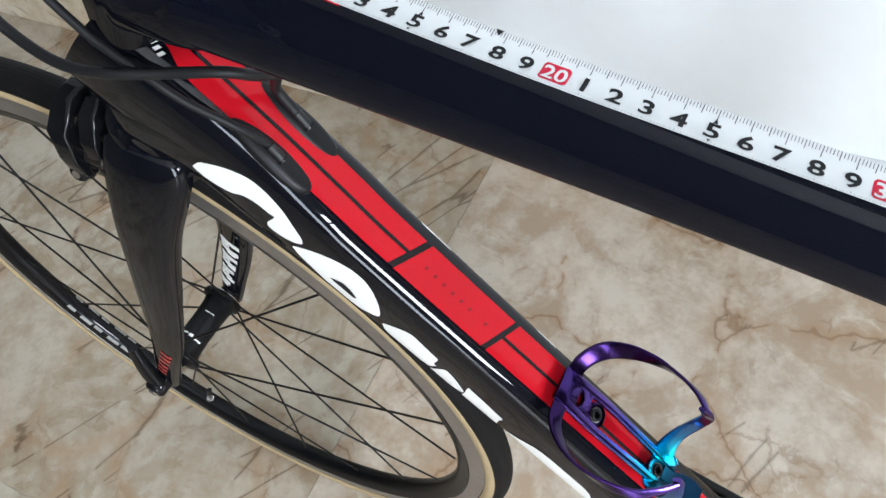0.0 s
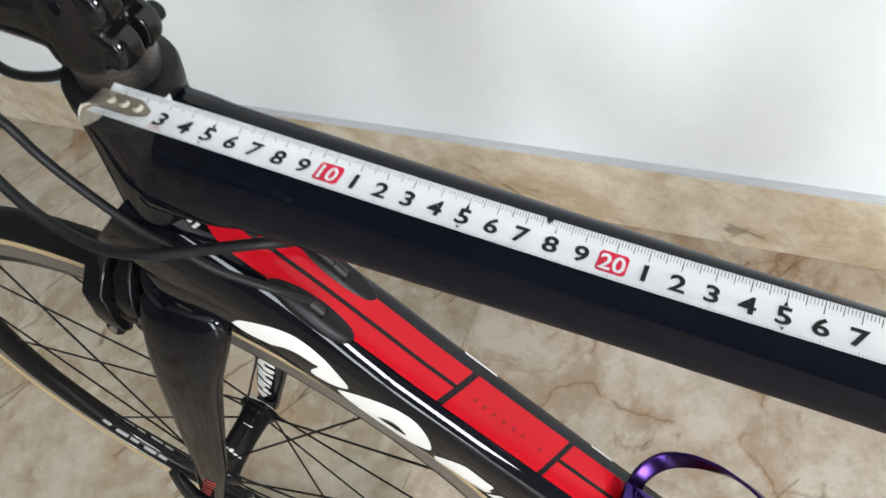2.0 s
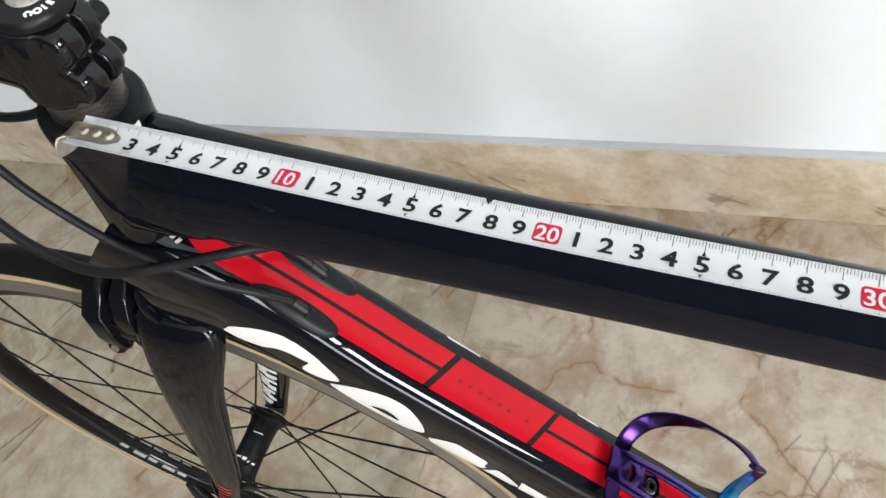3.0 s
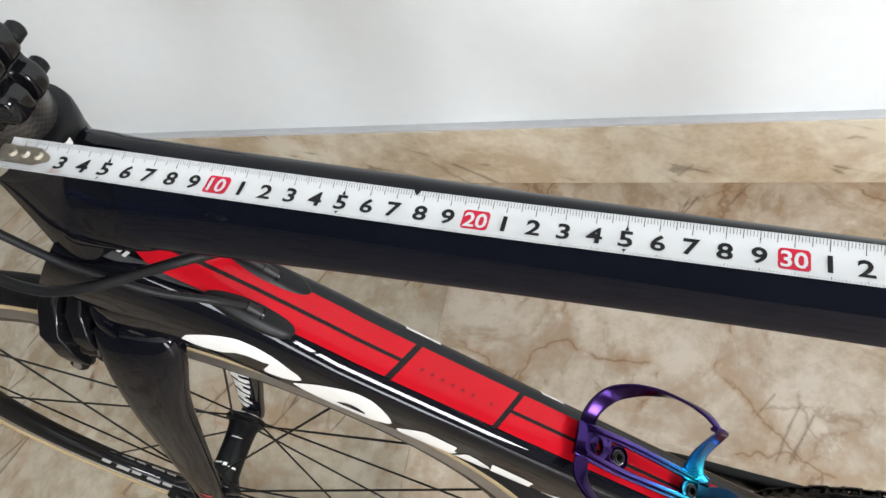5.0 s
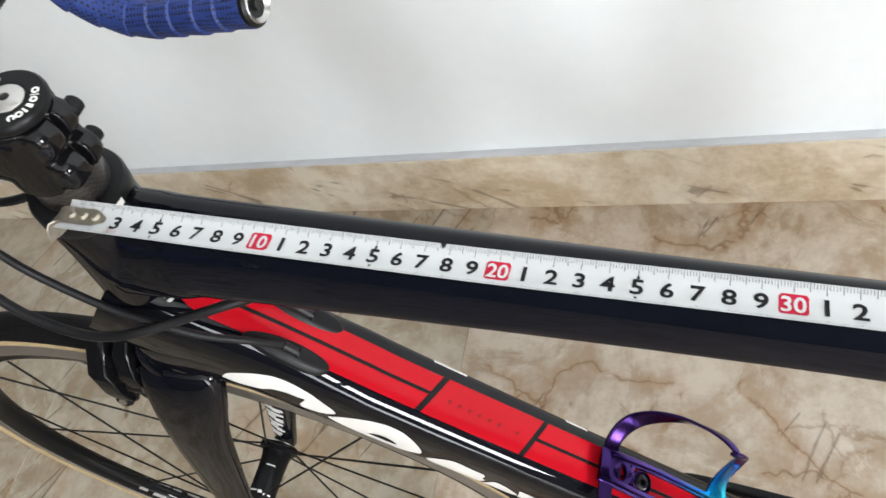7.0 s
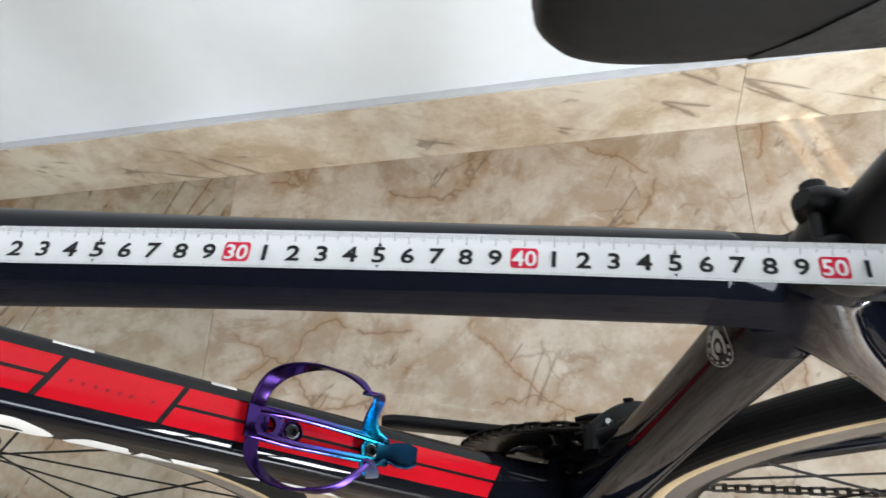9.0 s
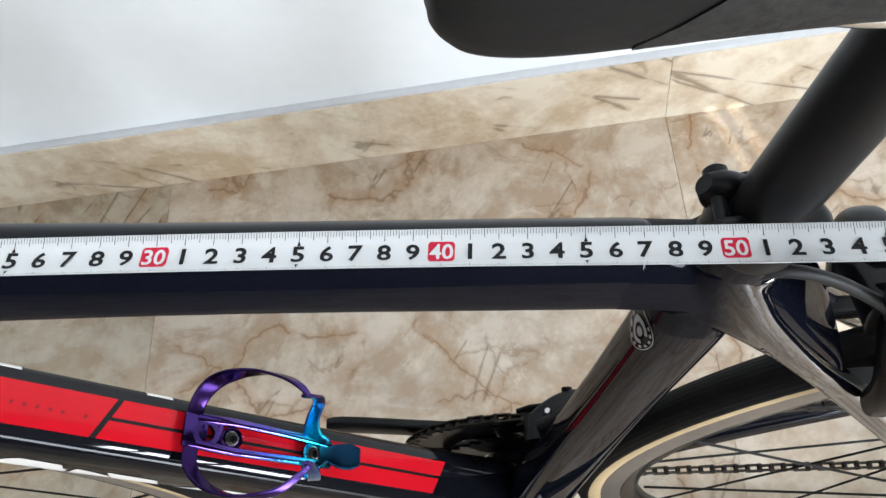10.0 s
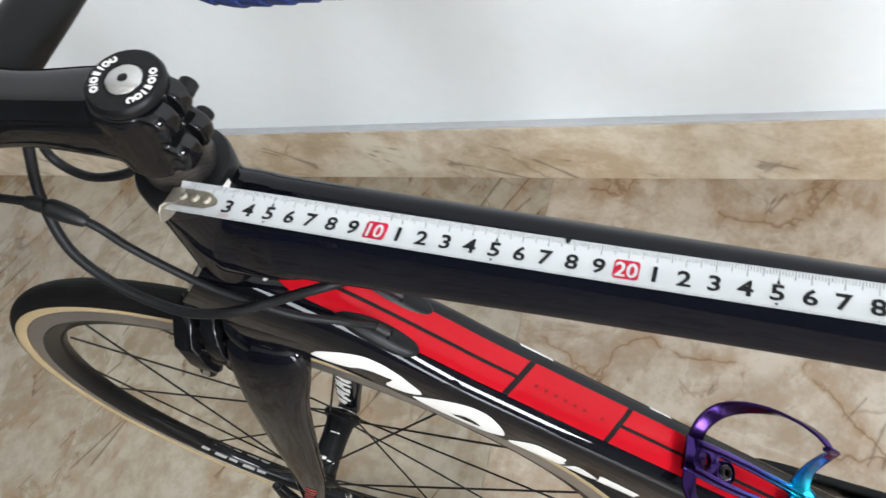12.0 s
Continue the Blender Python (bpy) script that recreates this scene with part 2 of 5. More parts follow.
def bar_tape():
    m, n, l, b = material("perforated_blue_bar_tape")
    co = n.new("ShaderNodeTexCoord")
    v = node(n, "ShaderNodeTexVoronoi", Scale=330.0, Randomness=0.15)
    l.new(co.outputs["Object"], v.inputs["Vector"])
    r = ramp(n, [(0.28, (0.006, 0.008, 0.02)), (0.42, (0.020, 0.045, 0.20))])
    l.new(v.outputs["Distance"], r.inputs[0]), l.new(r.outputs[0], b.inputs["Base Color"])
    k = node(n, "ShaderNodeBump", Strength=0.6, Distance=0.001)
    l.new(v.outputs["Distance"], k.inputs["Height"]), l.new(k.outputs[0], b.inputs["Normal"])
    b.inputs["Roughness"].default_value = 0.55
    return m


def weave():
    m, n, l, b = material("carbon_weave")
    co = n.new("ShaderNodeTexCoord")
    c = node(n, "ShaderNodeTexChecker", Scale=640.0)
    c.inputs["Color1"].default_value, c.inputs["Color2"].default_value = (0.026, 0.024, 0.023, 1), (0.003, 0.003, 0.003, 1)
    l.new(co.outputs["Object"], c.inputs["Vector"]), l.new(c.outputs["Color"], b.inputs["Base Color"])
    b.inputs["Roughness"].default_value, b.inputs["Coat Weight"].default_value = 0.35, 0.35
    return m


OILSLICK = anodised("oil_slick_anodising", [(0.0, (0.020, 0.009, 0.048)), (0.22, (0.026, 0.010, 0.062)), (0.36, (0.09, 0.05, 0.24))], 0.20)
# lighter violets that paint highlights onto the cage's back plate and rails
LIT_VIOLET = anodised("lit_violet_anodising", [(0.0, (0.035, 0.018, 0.095)), (0.17, (0.085, 0.048, 0.21)), (0.34, (0.07, 0.07, 0.28))], 0.15)
BARTAPE, WEAVE = bar_tape(), weave()


# ---- mesh helpers ----
def mesh_of(name, verts, faces, mat, smooth=True):
    me = bpy.data.meshes.new(name)
    me.from_pydata([tuple(map(float, v)) for v in verts], [], faces)
    me.materials.append(mat)
    bm = bmesh.new()
    bm.from_mesh(me)
    bmesh.ops.recalc_face_normals(bm, faces=bm.faces)
    bm.to_mesh(me)
    bm.free()
    if smooth:
        me.polygons.foreach_set("use_smooth", [True] * len(me.polygons))
        me.set_sharp_from_angle(angle=radians(42))
    return me


def part(name, shape, mat, parent, label="", smooth=True):
    """One mesh object under a thing or a part. shape: a bmesh, or (verts, faces)."""
    if isinstance(shape, tuple):
        me = mesh_of(name, *shape, mat, smooth)
    else:
        me = bpy.data.meshes.new(name)
        shape.to_mesh(me)
        shape.free()
        me.materials.append(mat)
        if smooth:
            me.polygons.foreach_set("use_smooth", [True] * len(me.polygons))
            me.set_sharp_from_angle(angle=radians(42))
    ob = new(name, me)
    ob.parent = parent
    return tagged(ob, label)


def holder(name, parent, m=None):
    ob = new(name)
    ob.empty_display_size = 0.02
    ob.parent = parent
    if m is not None:
        ob.matrix_basis = m
    return ob


def glide(rows, sub):
    """A smooth curve through rows of numbers."""
    p = np.array(rows, float)
    q = np.vstack([2 * p[0] - p[1], p, 2 * p[-1] - p[-2]])
    out = []
    for i in range(1, len(q) - 2):
        for t in np.linspace(0, 1, sub, endpoint=False):
            a, b, c, d = q[i - 1 : i + 3]
            out.append(0.5 * (2 * b + (c - a) * t + (2 * a - 5 * b + 4 * c - d) * t * t + (3 * b - a - 3 * c + d) * t**3))
    return np.array(out + [p[-1]])


class Loft:
    """A tube through stations (x, y, z, half width, half height, squareness); the width lies along ref; low rounds the lower half, taper widens it."""

    def __init__(self, stations, sub=6, ref=(0, 1, 0), low=None, taper=0.0):
        self.low, self.taper = low, taper
        r = glide(stations, sub)
        self.c, self.a, self.b, self.n = r[:, :3], np.maximum(r[:, 3], 1e-4), np.maximum(r[:, 4], 1e-4), r[:, 5]
        t = np.gradient(self.c, axis=0)
        t /= np.linalg.norm(t, axis=1)[:, None]
        s = np.array(ref) - t * (t @ np.array(ref))[:, None]
        self.t, self.s = t, s / np.linalg.norm(s, axis=1)[:, None]
        self.u = np.cross(self.t, self.s)
        self.d = np.r_[0, np.cumsum(np.linalg.norm(np.diff(self.c, axis=0), axis=1))]

    def shape(self, seg=28, caps=True):
        th = np.linspace(0, 2 * np.pi, seg, endpoint=False)
        c, s = np.cos(th), np.sin(th)
        verts, faces, rings = [], [], len(self.c)
        for i in range(rings):
            k = 2 / np.where(s < 0, self.low or self.n[i], self.n[i])
            x, y = self.a[i] * np.sign(c) * np.abs(c) ** k, self.b[i] * np.sign(s) * np.abs(s) ** k
            x = x * (1 - self.taper * y / self.b[i])
            verts += list(self.c[i] + x[:, None] * self.s[i] + y[:, None] * self.u[i])
        for i in range(rings - 1):
            for j in range(seg):
                k = (j + 1) % seg
                faces.append((i * seg + j, i * seg + k, (i + 1) * seg + k, (i + 1) * seg + j))
        if caps:
            faces += [tuple(range(seg)), tuple(range((rings - 1) * seg, rings * seg))]
        return verts, faces

    def _at(self, d):
        f = lambda v: np.array([np.interp(d, self.d, col) for col in np.atleast_2d(v.T)]) if v.ndim > 1 else np.interp(d, self.d, v)
        return f(self.c), f(self.s), f(self.u), float(f(self.a)), float(f(self.b)), float(f(self.n))

    def top(self, d, v, off=0.0004):
        c, s, u, a, b, n = self._at(d)
        h = b
        for _ in range(12):
            h = 0.5 * (h + b * (1 - min(0.999, abs(v / (a * (1 - self.taper * h / b)))) ** n) ** (1 / n))
        return c + s * v + u * (h + off)

    def side(self, d, h, sign=-1, off=0.0004):
        c, s, u, a, b, n = self._at(d)
        n = self.low if self.low and h < 0 else n
        return c + u * h + s * sign * (a * (1 - min(0.999, abs(h / b)) ** n) ** (1 / n) + off)


def sheet(fn, rows, across=6):
    """A patch laid on a surface: fn(d, q), rows of (d, q0, q1)."""
    verts, faces = [], []
    for d, q0, q1 in rows:
        verts += [fn(d, q0 + (q1 - q0) * k / across) for k in range(across + 1)]
    w = across + 1
    for i in range(len(rows) - 1):
        for k in range(across):
            faces.append((i * w + k, i * w + k + 1, (i + 1) * w + k + 1, (i + 1) * w + k))
    return verts, faces


def quad(fn, d0, d1, q0, q1, n=12, across=6, skew=0.0):
    rows = []
    for i in range(n + 1):
        d = d0 + (d1 - d0) * i / n
        rows.append((d, q0, q1))
    return sheet(lambda d, q: fn(d + skew * (q - q0), q), rows, across)


def pipe(points, r, sub=8, seg=12, caps=True, ref=None):
    rows = [(*p, r, r, 2) for p in points] if np.isscalar(r) else [(*p, k, k, 2) for p, k in zip(points, r)]
    d = np.array(points[-1]) - np.array(points[0])
    if ref is None:
        ref = (0.31, 0.9, 0.3) if abs(d[1]) < 0.7 * np.linalg.norm(d) else (0.9, 0.2, 0.35)
    return Loft(rows, sub, ref).shape(seg, caps)


def rod(p0, p1, r0, r1=None, seg=16, bevel=0.0):
    """A round bar between two points, with bevelled ends."""
    p0, p1 = np.array(p0, float), np.array(p1, float)
    r1 = r0 if r1 is None else r1
    t = (p1 - p0) / np.linalg.norm(p1 - p0)
    s = np.cross(t, (0.3, 0.5, 0.81) if abs(t[2]) < 0.8 else (0.9, 0.3, 0.1))
    s /= np.linalg.norm(s)
    u = np.cross(t, s)
    rings = [(p0, r0 - bevel), (p0 + t * bevel, r0), (p1 - t * bevel, r1), (p1, r1 - bevel)] if bevel else [(p0, r0), (p1, r1)]
    verts, faces = [], []
    for c, r in rings:
        for k in range(seg):
            a = 2 * np.pi * k / seg
            verts.append(c + r * (np.cos(a) * s + np.sin(a) * u))
    for i in range(len(rings) - 1):
        for k in range(seg):
            j = (k + 1) % seg
            faces.append((i * seg + k, i * seg + j, (i + 1) * seg + j, (i + 1) * seg + k))
    faces += [tuple(range(seg)), tuple(range((len(rings) - 1) * seg, len(rings) * seg))]
    return verts, faces


def turned(profile, seg=96, closed=True, axis="y"):
    """A ring or disc turned round the y axis; profile of (radius, y)."""
    verts, faces, n = [], [], len(profile)
    for k in range(seg):
        a = 2 * math.pi * k / seg
        for r, y in profile:
            verts.append((r * math.cos(a), y, r * math.sin(a)) if axis == "y" else (r * math.cos(a), r * math.sin(a), y))
    for k in range(seg):
        j = (k + 1) % seg
        for i in range(n if closed else n - 1):
            h = (i + 1) % n
            faces.append((k * n + i, k * n + h, j * n + h, j * n + i))
    if not closed:
        for i in (0, n - 1):
            if profile[i][0] > 1e-6:
                faces.append(tuple(k * n + i for k in range(seg)))
    return verts, faces


def moved(shape, m):
    return [tuple(m @ Vector(tuple(map(float, v)))) for v in shape[0]], shape[1]


def joined(*shapes):
    verts, faces = [], []
    for v, f in shapes:
        k = len(verts)
        verts += list(v)
        faces += [tuple(i + k for i in face) for face in f]
    return verts, faces


def block(x0, x1, y0, y1, z0, z1, bevel=0.0, segments=2):
    bm = bmesh.new()
    bmesh.ops.create_cube(bm, size=1)
    bmesh.ops.scale(bm, vec=(x1 - x0, y1 - y0, z1 - z0), verts=bm.verts)
    bmesh.ops.translate(bm, vec=((x0 + x1) / 2, (y0 + y1) / 2, (z0 + z1) / 2), verts=bm.verts)
    if bevel:
        bmesh.ops.bevel(bm, geom=bm.edges[:], offset=bevel, segments=segments, affect="EDGES", profile=0.5)
    v = [tuple(p.co) for p in bm.verts]
    bm.verts.index_update()
    f = [tuple(q.index for q in face.verts) for face in bm.faces]
    bm.free()
    return v, f


def slab(outline, y0, y1):
    """A plate cut to an outline in x and z, from y0 to y1."""
    n = len(outline)
    verts = [(x, y0, z) for x, z in outline] + [(x, y1, z) for x, z in outline]
    faces = [tuple(range(n)), tuple(range(2 * n - 1, n - 1, -1))]
    faces += [(i, (i + 1) % n, n + (i + 1) % n, n + i) for i in range(n)]
    return verts, faces


# ---- the room ----
X0, X1, Y0, Y1, Z1 = ROOM["x0"], ROOM["x1"], ROOM["y0"], ROOM["y1"], ROOM["z1"]
TH = 0.16


def setting(name, shape, mat, label, category, smooth=False):
    ob = new(name, mesh_of(name, *shape, mat, smooth))
    return tagged(ob, label, category, kind="structure")


setting("wall_north", block(X0 - TH, X1 + TH, Y1, Y1 + TH, -0.1, Z1), WALL, "plain white painted wall behind the bicycle", "wall")
setting("wall_west", block(X0 - TH, X0, Y0 - TH, Y1, -0.1, Z1), DARKWALL, "unseen side wall of the room, darkened to dim its bounce", "wall")
a, b, c, d = WIN_S
setting("wall_south", joined(block(X0 - TH, a, Y0 - TH, Y0, -0.1, Z1), block(b, X1 + TH, Y0 - TH, Y0, -0.1, Z1), block(a, b, Y0 - TH, Y0, -0.1, c), block(a, b, Y0 - TH, Y0, d, Z1)), DARKWALL, "unseen wall darkened to dim reflections, with a wide window opening", "wall")
a, b, c, d = WIN_E
setting("wall_east", joined(block(X1, X1 + TH, Y0, a, -0.1, Z1), block(X1, X1 + TH, b, Y1, -0.1, Z1), block(X1, X1 + TH, a, b, -0.1, c), block(X1, X1 + TH, a, b, d, Z1)), GREYWALL, "unseen wall kept grey to dim reflections, with a small window opening", "wall")
setting("ceiling", block(X0 - TH, X1 + TH, Y0 - TH, Y1 + TH, Z1, Z1 + 0.12), CEIL, "flat white painted ceiling", "ceiling")

setting("window_1", joined(block(WIN_S[0], WIN_S[0] + 0.05, Y0 - 0.1, Y0 - 0.05, WIN_S[2], WIN_S[3], 0.004), block(WIN_S[1] - 0.05, WIN_S[1], Y0 - 0.1, Y0 - 0.05, WIN_S[2], WIN_S[3], 0.004),
                 block(WIN_S[0] + 0.05, WIN_S[1] - 0.05, Y0 - 0.1, Y0 - 0.05, WIN_S[2], WIN_S[2] + 0.05, 0.004), block(WIN_S[0] + 0.05, WIN_S[1] - 0.05, Y0 - 0.1, Y0 - 0.05, WIN_S[3] - 0.05, WIN_S[3], 0.004)), ALU, "plain aluminium window frame in the wall", "window")

a, b, c, d = WIN_E
setting("window_2", joined(block(X1 + 0.03, X1 + 0.07, a, a + 0.03, c, d, 0.003), block(X1 + 0.03, X1 + 0.07, b - 0.03, b, c, d, 0.003), block(X1 + 0.03, X1 + 0.07, a + 0.03, b - 0.03, c, c + 0.03, 0.003),
        block(X1 + 0.03, X1 + 0.07, a + 0.03, b - 0.03, d - 0.03, d, 0.003), block(X1 + 0.03, X1 + 0.07, a + 0.03, b - 0.03, 1.74, 1.78, 0.003)), ALU, "aluminium window frame with one transom", "window")

# panels outside the window, open at one side below two narrow upright gaps
# added unseen to cut the sun into a patch and two streaks
blind = [(WIN_S[0] - 0.1, 2.06, 0.1, 2.4), (2.06, WIN_S[1] + 0.1, 0.1, 0.6), (2.06, 2.104, 1.735, 2.4), (2.124, 2.136, 1.735, 1.888), (2.160, WIN_S[1] + 0.1, 1.735, 2.4), (2.104, 2.160, 1.888, 2.4)]
setting("window_blind", joined(*[(lambda v, f: ([(x + 0.11 * (z - 1.8), y, z) for x, y, z in v], f))(*block(x0, x1, Y0 - TH - 0.03, Y0 - TH - 0.02, z0, z1)) for x0, x1, z0, z1 in blind]), GREYWALL, "unseen grey panels added to shape the sunlight", "blind")

floor = setting("floor", block(X0, X1, Y0, Y1, -0.1, -0.0012), GROUT, "polished beige marble tile floor with brown veins", "floor")
tile_shape = block(-0.4011, 0.4011, -0.3996, 0.3996, -0.0115, 0.0, 0.0003, 1)
tile_mesh, streaked_mesh = mesh_of("floor_tile", *tile_shape, FLOOR, False), mesh_of("streaked_tile", *tile_shape, OLIVE, False)
for i in range(-3, 5):
    for j in range(5):
        x, y = -0.167 + 0.803 * (i + 0.5), 0.593 - 0.8 * (j + 0.5)
        if X0 - 0.4 < x < X1 + 0.4:
            t = new("floor_tile", streaked_mesh if i < 0 else tile_mesh)
            t.parent = floor
            t.location = (x, y, 0)

skirt = setting("baseboard", block(X0, X1, 0.5915, Y1, 0.0, 0.1425, 0.0015), LEDGE, "beige marble skirting with brown veins and grey caulked top", "baseboard")
for x0, x1 in ((-1.77, -0.9683), (-0.9677, 0.6357), (0.6363, 1.4382), (1.4388, 2.899)):
    p = part("skirting_tile", moved(block(-(x1 - x0) / 2, (x1 - x0) / 2, -0.0045, 0.0045, -0.0688, 0.0688, 0.0004, 1), Matrix()), SKIRT, skirt, smooth=False)
    p.location = ((x0 + x1) / 2, 0.5905 + 0.0035, 0.0688)

# ---- the bicycle ----
BIKE = pose(0, 0.0014, 0, -1.6, 0, -2.1)
bike = new("road_bicycle")
bike.matrix_world = BIKE
tagged(bike, "black carbon road bicycle with red panels standing on marble tiles", "bicycle")
HUB_F, HUB_R, BB = (-0.2065, -0.0055, 0.3425), (0.776, 0.0, 0.3445), (0.383, 0.0, 0.268)


def steer(w, ahead=0.0):
    """A point on the steering axis at height w, moved ahead of it."""
    return (-0.162 + 0.3058 * (w - 0.325) - ahead, 0.0, w)


# frame tubes
TT = Loft([(-0.004, 0.0009, 0.8100, 0.0205, 0.0308, 2.4), (0.02, 0.0009, 0.8075, 0.0202, 0.0290, 2.4), (0.05, 0.0010, 0.8035, 0.0195, 0.0268, 2.4), (0.165, 0.0016, 0.7866, 0.0180, 0.0218, 2.4), (0.3, 0.0022, 0.7656, 0.0168, 0.0174, 2.4), (0.45, 0.0022, 0.7428, 0.0165, 0.0174, 2.4), (0.475, 0.0020, 0.7386, 0.0160, 0.0170, 2.4), (0.500, 0.0014, 0.7335, 0.0135, 0.0145, 2.4)], 10, low=3.2, taper=0.38)
top_tube = part("top_tube", TT.shape(56), NAVY, bike, "navy-black lacquered top tube")
DA, DV = np.array((0.0747, 0.0, 0.6165)), np.array((0.660, 0.0, -0.751))


def dt(d, a, b, n=4.2):
    p = DA + DV * d
    return (p[0], 0, p[2], a, b, n)


DT = Loft([dt(-0.195, 0.0285, 0.0370, 2.8), dt(-0.165, 0.0285, 0.0370, 2.8), dt(-0.10, 0.0265, 0.0365, 3.2), dt(-0.05, 0.0262, 0.0335), dt(0.0, 0.0262, 0.031), dt(0.2, 0.0262, 0.031), dt(0.36, 0.028, 0.032), dt(0.44, 0.034, 0.034, 3)], 10, low=3.4)
D0 = 0.195
part("down_tube", DT.shape(56), NAVY_SHEEN, bike, "navy-black square down tube with red panels")
HT = Loft([(*steer(0.694, -0.003), 0.0295, 0.0300, 2.3), (*steer(0.715, -0.003), 0.0275, 0.0290, 2.3), (*steer(0.76, 0.001), 0.0226, 0.0190, 2.3), (*steer(0.81, -0.001), 0.0218, 0.0228, 2.2), (*steer(0.836), 0.0228, 0.0228, 2), (*steer(0.841), 0.0228, 0.0228, 2)], 8)
head_pieces = [HT.shape(40), Loft([(-0.066, 0, 0.722, 0.0215, 0.0120, 2.4), (-0.050, 0, 0.716, 0.0285, 0.0215, 3), (-0.025, 0, 0.708, 0.0283, 0.0235, 4), (-0.003, 0, 0.696, 0.0269, 0.0240, 4), (0.025, 0, 0.674, 0.0258, 0.0190, 4), (0.050, 0, 0.650, 0.0254, 0.0100, 4)], 6).shape(44),
               Loft([(-0.012, 0.0009, 0.8090, 0.0200, 0.0300, 2.4), (0.010, 0.0009, 0.8085, 0.0206, 0.0302, 2.4), (0.030, 0.0009, 0.8060, 0.0200, 0.0282, 2.4), (0.050, 0.0009, 0.8030, 0.0170, 0.0240, 2.4)], 8, low=4.0, taper=0.35).shape(48)]
head = part("head_tube", joined(*head_pieces), NAVY_SHEEN, bike, "navy-black head tube flowing into both tubes")
fuse = head.modifiers.new("fuse", "REMESH")
fuse.mode, fuse.voxel_size, fuse.use_smooth_shade = "VOXEL", 0.0013, True
melt = head.modifiers.new("melt", "SMOOTH")
melt.factor, melt.iterations = 0.5, 9


def seat(w):
    return (0.474 + 0.247 * (w - 0.60), 0.0, w)


ST = Loft([(*seat(0.26), 0.032, 0.030, 3), (*seat(0.36), 0.021, 0.024, 3), (*seat(0.55), 0.0172, 0.0195, 2.8), (*seat(0.68), 0.0172, 0.0195, 2.6), (*seat(0.735), 0.0172, 0.0190, 2.2), (*seat(0.757), 0.0170, 0.0170, 2)], 10)
part("seat_tube", ST.shape(40), NAVY, bike)
part("bottom_bracket_shell", rod((BB[0], -0.043, BB[2]), (BB[0], 0.043, BB[2]), 0.027, bevel=0.003, seg=32), NAVY, bike)
for s in (-1, 1):
    stay = [(0.508, 0.0115 * s, 0.7400, 0.0055, 0.0070, 2.5), (0.513, 0.0146 * s, 0.7275, 0.0064, 0.0074, 2.6), (0.522, 0.0176 * s, 0.7090, 0.0072, 0.0072, 2.7), (0.541, 0.0220 * s, 0.6800, 0.0074, 0.0068, 2.8), (0.581, 0.027 * s, 0.6190, 0.0070, 0.0078, 2.6), (0.65, 0.043 * s, 0.517, 0.006, 0.0078, 2.4), (0.735, 0.061 * s, 0.393, 0.006, 0.0080, 2.4), (HUB_R[0], 0.065 * s, HUB_R[2], 0.005, 0.012, 2.2)]
    part("seat_stay", Loft(stay if s < 0 else stay[2:], 8).shape(28), STAY, bike)
    cs = [(0.385, 0.030 * s, 0.272, 0.011, 0.022, 2.6), (0.46, 0.032 * s, 0.287, 0.008, 0.017, 2.6), (0.60, 0.050 * s, 0.312, 0.008, 0.013, 2.5), (0.74, 0.064 * s, 0.333, 0.006, 0.010, 2.3), (HUB_R[0] + 0.012, 0.065 * s, HUB_R[2], 0.004, 0.013, 2.2)]
    part("chain_stay", Loft(cs, 8).shape(24), NAVY, bike)
part("stay_bridge", Loft([(0.495, 0, 0.7440, 0.0125, 0.0070, 3), (0.513, 0.002, 0.7275, 0.0185, 0.0087, 4), (0.533, 0.002, 0.7005, 0.0240, 0.0092, 4), (0.553, 0.002, 0.6725, 0.0268, 0.0078, 4), (0.562, 0.002, 0.6560, 0.0272, 0.0040, 4)], 6).shape(32), NAVY, bike)

# the moulded junction of top tube, seat tube and stays: overlapping tubes fused and smoothed into fillets
junction = [Loft([(0.438, 0.0022, 0.7442, 0.0140, 0.0150, 2.4), (0.458, 0.0021, 0.7412, 0.0162, 0.0171, 2.4), (0.480, 0.0018, 0.7373, 0.0166, 0.0175, 2.4), (0.506, 0.0012, 0.7315, 0.0168, 0.0175, 2.4)], 8, low=3.2, taper=0.38).shape(48),
            Loft([(*seat(0.680), 0.0158, 0.0181, 2.6), (*seat(0.698), 0.0177, 0.0203, 2.6), (*seat(0.716), 0.0184, 0.0225, 2.5), (*seat(0.744), 0.0176, 0.0194, 2.2)], 8).shape(40)]
for s in (-1, 1):
    ridge = [(0.504, 0.0085 * s, 0.7500, 0.0060, 0.0070, 2.4), (0.508, 0.0118 * s, 0.7400, 0.0066, 0.0078, 2.5), (0.513, 0.0146 * s, 0.7275, 0.0072, 0.0082, 2.6), (0.522, 0.0176 * s, 0.7090, 0.0079, 0.0082, 2.7), (0.541, 0.0220 * s, 0.6800, 0.0080, 0.0076, 2.7), (0.563, 0.0246 * s, 0.6470, 0.0072, 0.0070, 2.6), (0.572, 0.0258 * s, 0.6330, 0.0058, 0.0060, 2.6)]
    junction.append(Loft(ridge if s < 0 else ridge[3:], 8).shape(32))
    junction.append(Loft([(0.470, 0.0060 * s, 0.7270, 0.0070, 0.0100, 2.4), (0.490, 0.0090 * s, 0.7225, 0.0074, 0.0105, 2.5), (0.505, 0.0125 * s, 0.7150, 0.0078, 0.0104, 2.6), (0.520, 0.0165 * s, 0.7020, 0.0076, 0.0092, 2.6), (0.538, 0.0208 * s, 0.6800, 0.0066, 0.0072, 2.5)], 8).shape(32))
verts, faces = [], []
